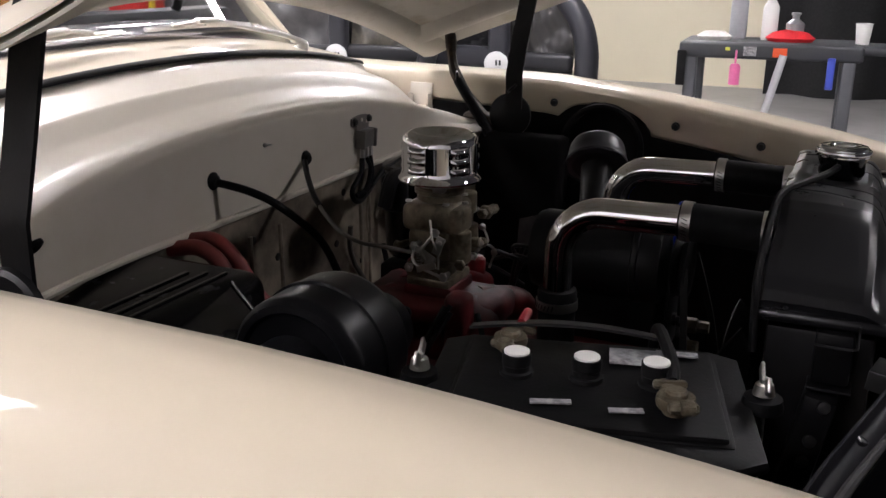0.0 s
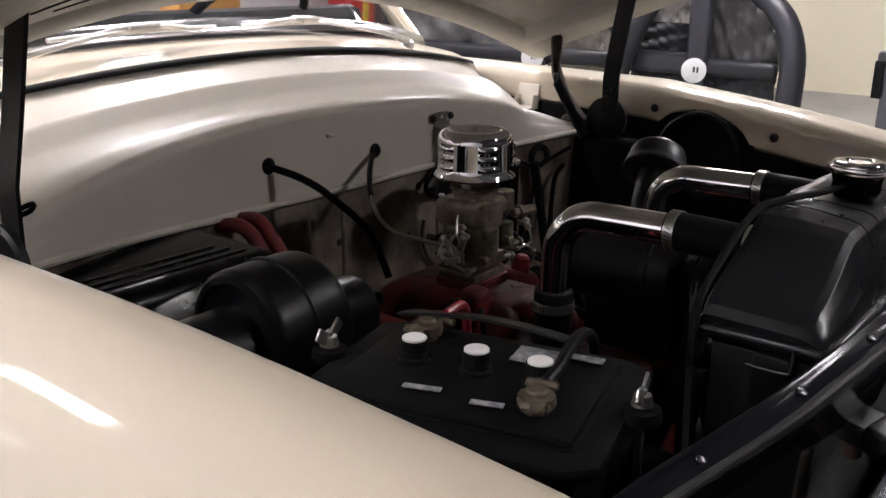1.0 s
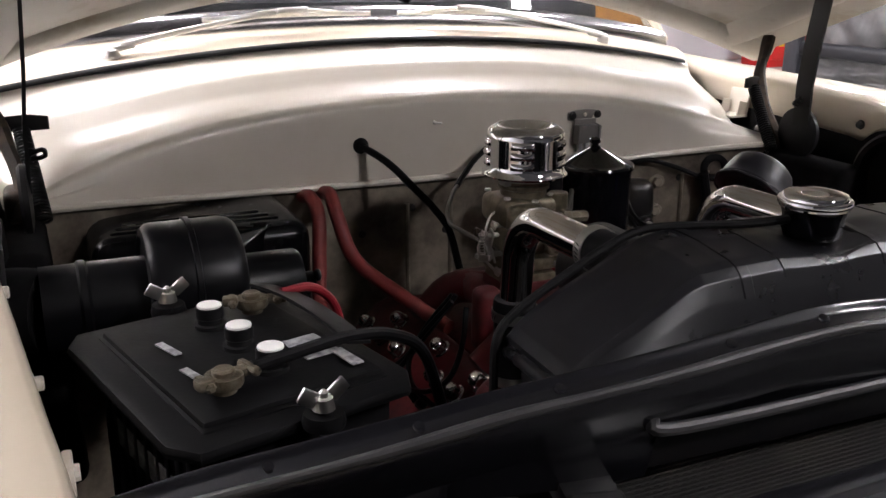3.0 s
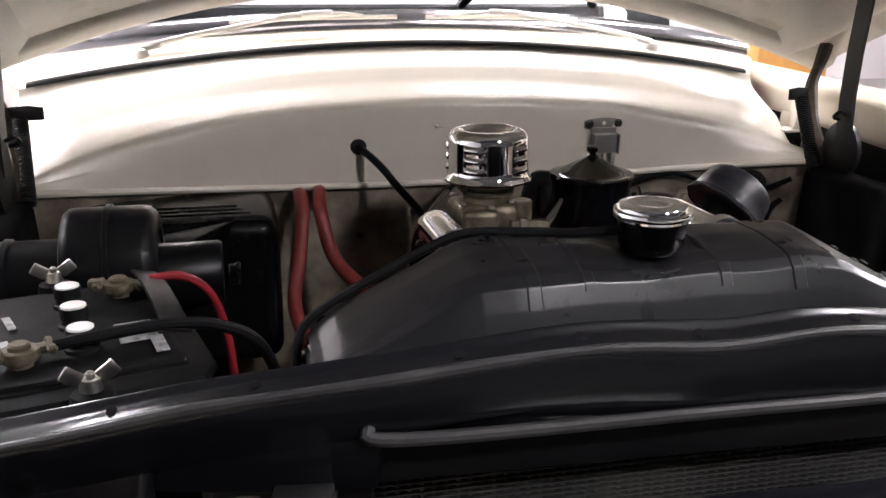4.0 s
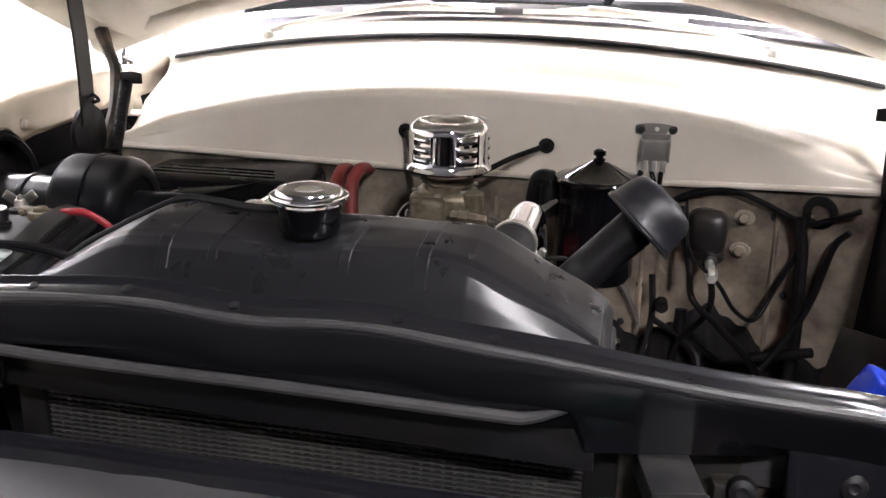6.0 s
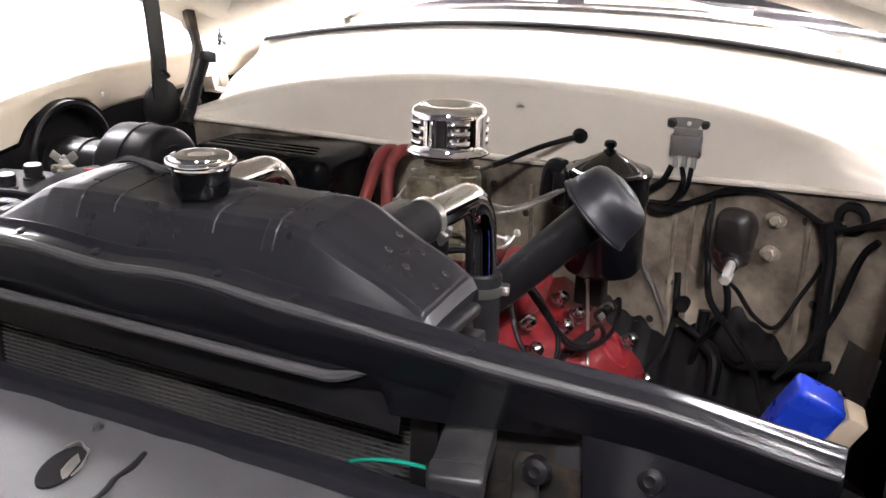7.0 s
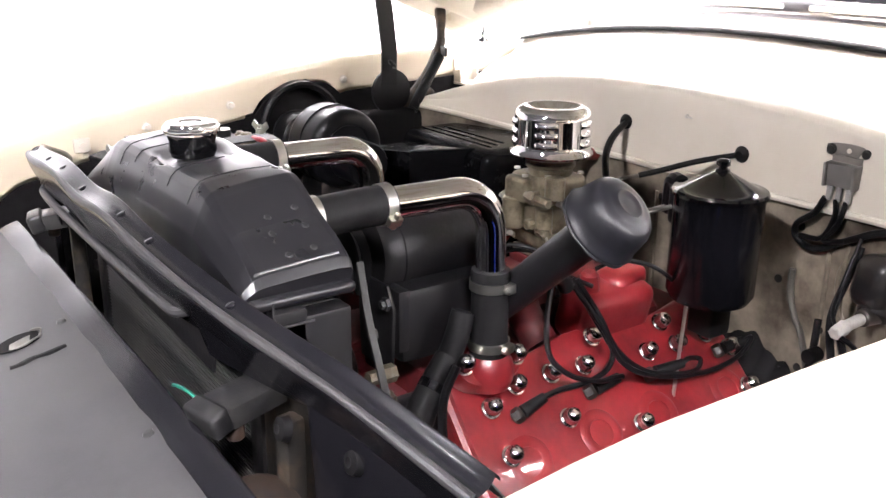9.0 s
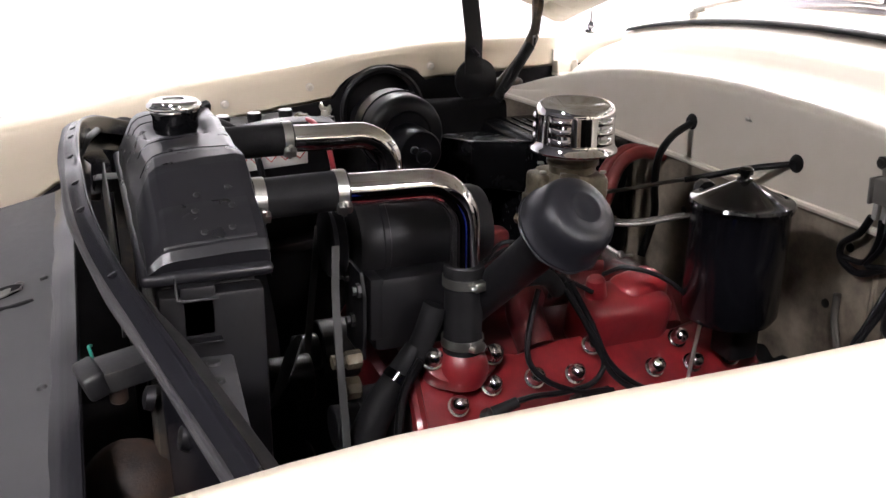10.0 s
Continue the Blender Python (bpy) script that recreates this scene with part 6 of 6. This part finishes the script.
    # aerial foot
    b = lathe(B(), [(0, 0), (0.02, 0), (0.019, 0.006), (0.010, 0.010), (0.009, 0.022), (0.004, 0.028), (0.002, 0.06), (0, 0.06)], Matrix.Translation((-0.842, 0.53, 1.045)), 16)
    single("aerial", b, CHROME, "short chrome aerial base on the fender", "aerial")
    b = tube(B(), [(0.155, 0.12, 0.905), (0.10, 0.05, 0.885), (0.07, -0.02, 0.91)], 0.0035, 8, 6)
    single("fuel_line", b, LINE, "thin steel fuel line", "pipe")


radiator()
coolant_pipe(1, 0.157)
coolant_pipe(-1, -0.142)
air_cleaner()
carburettor()
engine()
generator()
fan()
oil_filter()
oil_filler()
battery()
heater()
small_parts()

# ---- things farther off in the garage ----
TAN_PANE = surface("creased_tan_pane", (0.17, 0.155, 0.12), 0.3, vary=0.25, scale=10, second=(0.06, 0.055, 0.048), cover=0.5, blot=4, spread=0.12)
GREY_PANE = surface("creased_grey_pane", (0.085, 0.082, 0.08), 0.3, vary=0.3, scale=10, second=(0.035, 0.034, 0.036), cover=0.5, blot=4, spread=0.15)
PALE_PANE = surface("pale_clear_pane", (0.26, 0.245, 0.23), 0.3, vary=0.3, scale=14, second=(0.05, 0.045, 0.045), cover=0.55, blot=6, spread=0.08)
SMOKY = surface("smoky_vinyl_window", (0.032, 0.030, 0.028), 0.2, vary=0.3, scale=5, second=(0.012, 0.012, 0.014), cover=0.5, blot=1.3, spread=0.25)
VALVE = surface("pale_plastic", (0.50, 0.50, 0.50), 0.45, vary=0.05, scale=20)


def bubble():
    """An inflated car cover: grey ribs and bands with creased clear panes between them."""
    t = thing("car_cover", (7.9, 4.0, 0), "dark inflatable car cover with grey ribs and round white valves", "car cover")
    # end hoop of the cover, seen side on
    hoop = [(7.0, 1.75, 0.0), (7.0, 1.73, 0.25), (7.0, 1.735, 0.58), (7.02, 1.83, 0.85), (7.05, 2.01, 1.03), (7.12, 2.35, 1.25), (7.2, 2.9, 1.45), (7.35, 3.8, 1.6)]
    part("hoop", tube(B(), hoop, lambda f: 0.115 - 0.02 * f, 14, 4), GREY, t)
    # black arch of the inner frame and the rib that leans against it
    part("arch", tube(B(), [(6.78, 3.42, 0.0), (6.78, 3.32, 0.21), (6.78, 3.27, 0.36), (6.80, 3.19, 0.62), (6.82, 3.03, 0.95), (6.88, 2.75, 1.25), (6.95, 2.3, 1.42)], 0.095, 14, 5), DARK, t)
    part("rib", tube(B(), [(6.84, 3.24, 0.62), (6.85, 3.42, 0.84), (6.88, 3.62, 1.10), (6.92, 3.95, 1.40)], lambda f: 0.07 + 0.05 * f, 12, 5), GREY, t)

    def pane(y0, y1, z0, z1, material, x=7.0):
        def f(u, v):
            return Vector((x + 0.018 * math.sin(9 * u + 13 * v + y0) + 0.010 * math.sin(31 * u - 17 * v), y0 + (y1 - y0) * u, z0 + (z1 - z0) * v))
        part("pane", sheet(B(), f, 24, 18, 0.004), material, t)

    for y0, y1, z0, z1, mat in ((1.86, 2.50, 0.02, 0.38, DARK), (1.86, 2.50, 0.50, 1.30, SMOKY), (2.62, 3.25, 0.02, 0.36, DARK), (2.62, 3.25, 0.56, 0.82, DARK), (2.62, 3.25, 0.82, 1.35, PALE_PANE), (3.34, 4.20, 0.02, 0.36, TAN_PANE), (3.34, 4.20, 0.52, 1.40, TAN_PANE), (4.40, 6.30, 0.02, 0.36, GREY_PANE), (4.40, 6.30, 0.50, 1.45, GREY_PANE)):
        pane(y0, y1, z0, z1, mat)
    for y0, y1, z, h, mat in ((1.84, 2.52, 0.44, 0.16, DARK), (2.60, 3.27, 0.46, 0.20, GREY), (3.32, 4.22, 0.45, 0.15, DARK), (4.38, 6.35, 0.43, 0.15, DARK), (1.84, 3.27, 1.32, 0.10, GREY), (3.32, 6.35, 1.46, 0.12, GREY)):
        part("band", box(B(), (6.95, (y0 + y1) / 2, z), (0.12, y1 - y0, h), None, 0.05, 3), mat, t)
    for y, w in ((2.56, 0.20), (4.30, 0.20), (6.36, 0.20)):
        part("post", box(B(), (6.92, y, 0.75), (0.14, w, 1.48), None, 0.05, 3), GREY, t)
    part("car_body", box(B(), (8.0, 4.3, 0.55), (1.3, 4.2, 0.55), None, 0.2, 4), DARK, t)
    for y in (2.56, 4.30):
        x, z = 6.85, 0.413
        v = part("valve", lathe(B(), [(0, 0), (0.095, 0), (0.112, 0.01), (0.112, 0.03), (0.085, 0.04), (0, 0.042)], along((x, y, z), (x - 1.0, y - 0.45, z + 0.1)), 28), VALVE, t)
        for d in (-0.035, 0.0, 0.035):
            part("valve_slot", box(B(), (x - 0.039, y - 0.017 + d, z + 0.012), (0.012, 0.018, 0.05), turn(0, 0, 24), 0.002), GREY, v)


def cart():
    """A plastic work cart with bottles and cloths on it."""
    m = Matrix.Translation((4.42, -0.08, 0)) @ turn(0, 0, 3)
    t = thing("work_cart", (4.42, -0.08, 0), "grey plastic work cart on four legs", "cart")

    def b_at(c, s, bev=0.01, rot=None):
        o = box(B(), c, s, rot, bev, 3)
        o.transform(m)
        return o

    part("top_shelf", b_at((0, 0, 0.845), (0.50, 0.98, 0.09), 0.02), TOOL_GREY, t)
    part("handle", b_at((0, -0.58, 0.86), (0.34, 0.22, 0.05), 0.02), TOOL_GREY, t)
    part("bottom_shelf", b_at((0, 0, 0.24), (0.50, 0.98, 0.07), 0.02), TOOL_GREY, t)
    for x in (-0.21, 0.21):
        for y in (-0.42, 0.42):
            part("leg", b_at((x, y, 0.41), (0.06, 0.07, 0.82), 0.012), surface("cart_leg_plastic", (0.075, 0.078, 0.088), 0.5, vary=0.1), t)
    part("badge", b_at((-0.253, -0.06, 0.842), (0.004, 0.075, 0.05), 0.001), surface("orange_badge", (0.75, 0.10, 0.03), 0.5), t)
    part("badge", b_at((-0.253, 0.22, 0.855), (0.004, 0.025, 0.018), 0.001), surface("yellow_badge", (0.6, 0.6, 0.08), 0.5), t)
    part("label", b_at((-0.253, 0.10, 0.845), (0.004, 0.07, 0.05), 0.001), LABEL, t)

    def at(x, y, z):
        return m @ Vector((x, y, z))

    def bottle(x, y, h, r, mat, label):
        single("spray_bottle", lathe(B(), [(0, 0), (r, 0), (r, h * 0.62), (r * 0.4, h * 0.78), (r * 0.4, h * 0.9), (r * 0.55, h * 0.92), (r * 0.5, h), (0, h)], Matrix.Translation(at(x, y, 0.89)), 18), mat, label, "bottle")

    bottle(0.05, 0.02, 0.30, 0.045, WHITE, "white plastic spray bottle on the cart")
    bottle(0.12, 0.20, 0.34, 0.05, surface("grey_bottle_plastic", (0.3, 0.3, 0.32), 0.4), "grey plastic bottle on the cart")
    bottle(0.0, -0.12, 0.16, 0.05, surface("grey_can", (0.35, 0.35, 0.36), 0.3, metal=0.6), "low grey can on the cart")
    b = lathe(B(), [(0, 0), (0.10, 0.0), (0.115, 0.02), (0.08, 0.05), (0.03, 0.065), (0, 0.068)], Matrix.Translation(at(-0.02, -0.10, 0.89)) @ Matrix.Diagonal((0.8, 1.2, 1, 1)), 24)
    single("cloth", b, surface("red_cloth", (0.70, 0.02, 0.03), 0.8, vary=0.2, bump=0.4), "crumpled red cloth on the cart", "cloth")
    b = lathe(B(), [(0, 0), (0.09, 0.0), (0.10, 0.02), (0.06, 0.045), (0, 0.05)], Matrix.Translation(at(-0.02, 0.32, 0.89)), 20)
    single("cloth", b, surface("white_cloth", (0.6, 0.58, 0.55), 0.8, vary=0.2, bump=0.4), "folded pale cloth on the cart", "cloth")
    b = lathe(B(), [(0, 0), (0.034, 0), (0.044, 0.11), (0.046, 0.112), (0.044, 0.114), (0.040, 0.112), (0.031, 0.006), (0, 0.006)], Matrix.Translation(at(-0.05, -0.48, 0.888)), 24)
    single("paper_cup", b, WHITE, "white paper cup on the cart", "cup")
    b = lathe(B(), [(0, 0), (0.03, 0), (0.03, 0.10), (0.022, 0.115), (0, 0.12)], Matrix.Translation(at(-0.275, 0.17, 0.66)), 16)
    rod(b, at(-0.275, 0.17, 0.77), at(-0.262, 0.17, 0.85), 0.006, seg=8)
    single("spray_can", b, surface("pink_plastic", (0.75, 0.16, 0.36), 0.4), "pink spray can hung from the cart", "can")
    b = box(B(), at(-0.27, -0.33, 0.74), (0.02, 0.04, 0.17), None, 0.006)
    single("brush", b, surface("blue_handle", (0.05, 0.08, 0.45), 0.4), "blue-handled brush hung from the cart", "brush")
    b = box(B(), at(-0.26, 0.47, 0.74), (0.02, 0.05, 0.20), None, 0.008)
    single("cloth_strap", b, RUBBER, "black strap hung from the cart", "strap")
    b = tube(B(), [at(-0.22, 0.05, 0.25), at(-0.24, -0.02, 0.55), at(-0.26, -0.08, 0.83)], 0.022, 10, 5)
    single("hose", b, surface("pale_hose", (0.5, 0.5, 0.52), 0.5), "pale hose leaning on the cart", "hose")


def shelves():
    t = thing("tool_chest", (8.6, 8.2, 0), "red tool chest with drawers", "tool chest")
    red = surface("red_chest_paint", (0.55, 0.02, 0.02), 0.35, vary=0.1)
    part("cabinet", box(B(), (8.6, 8.2, 0.55), (1.0, 0.5, 1.1), None, 0.02), red, t)
    for k in range(5):
        part("drawer", box(B(), (8.6, 7.94, 0.18 + 0.2 * k), (0.92, 0.03, 0.17), None, 0.008), red, t)
    single("step_ladder", box(B(), (8.3, 7.9, 0.7), (0.08, 0.05, 1.4), turn(8), 0.01), surface("yellow_ladder", (0.75, 0.62, 0.03), 0.4), "yellow ladder rail leaning on a wall", "ladder")
    b = box(B(), (5.9, 8.4, 0.8), (0.9, 0.4, 1.6), None, 0.02)
    single("cupboard", b, surface("orange_wood", (0.45, 0.22, 0.06), 0.5, vary=0.2, scale=8), "plain orange wooden cupboard", "cupboard")
    def drape(u, v):
        y = -5.4 + 5.75 * u
        return Vector((9.05 + 0.10 * math.sin(34 * u) + 0.03 * math.sin(81 * u + 2 * v), y, 0.0 + 2.6 * v))
    b = sheet(B(), drape, 160, 4, 0.01)
    single("curtain", b, surface("black_cloth", (0.008, 0.008, 0.009), 0.9, vary=0.2), "black cloth curtain along the wall", "curtain")


bubble()
cart()
shelves()
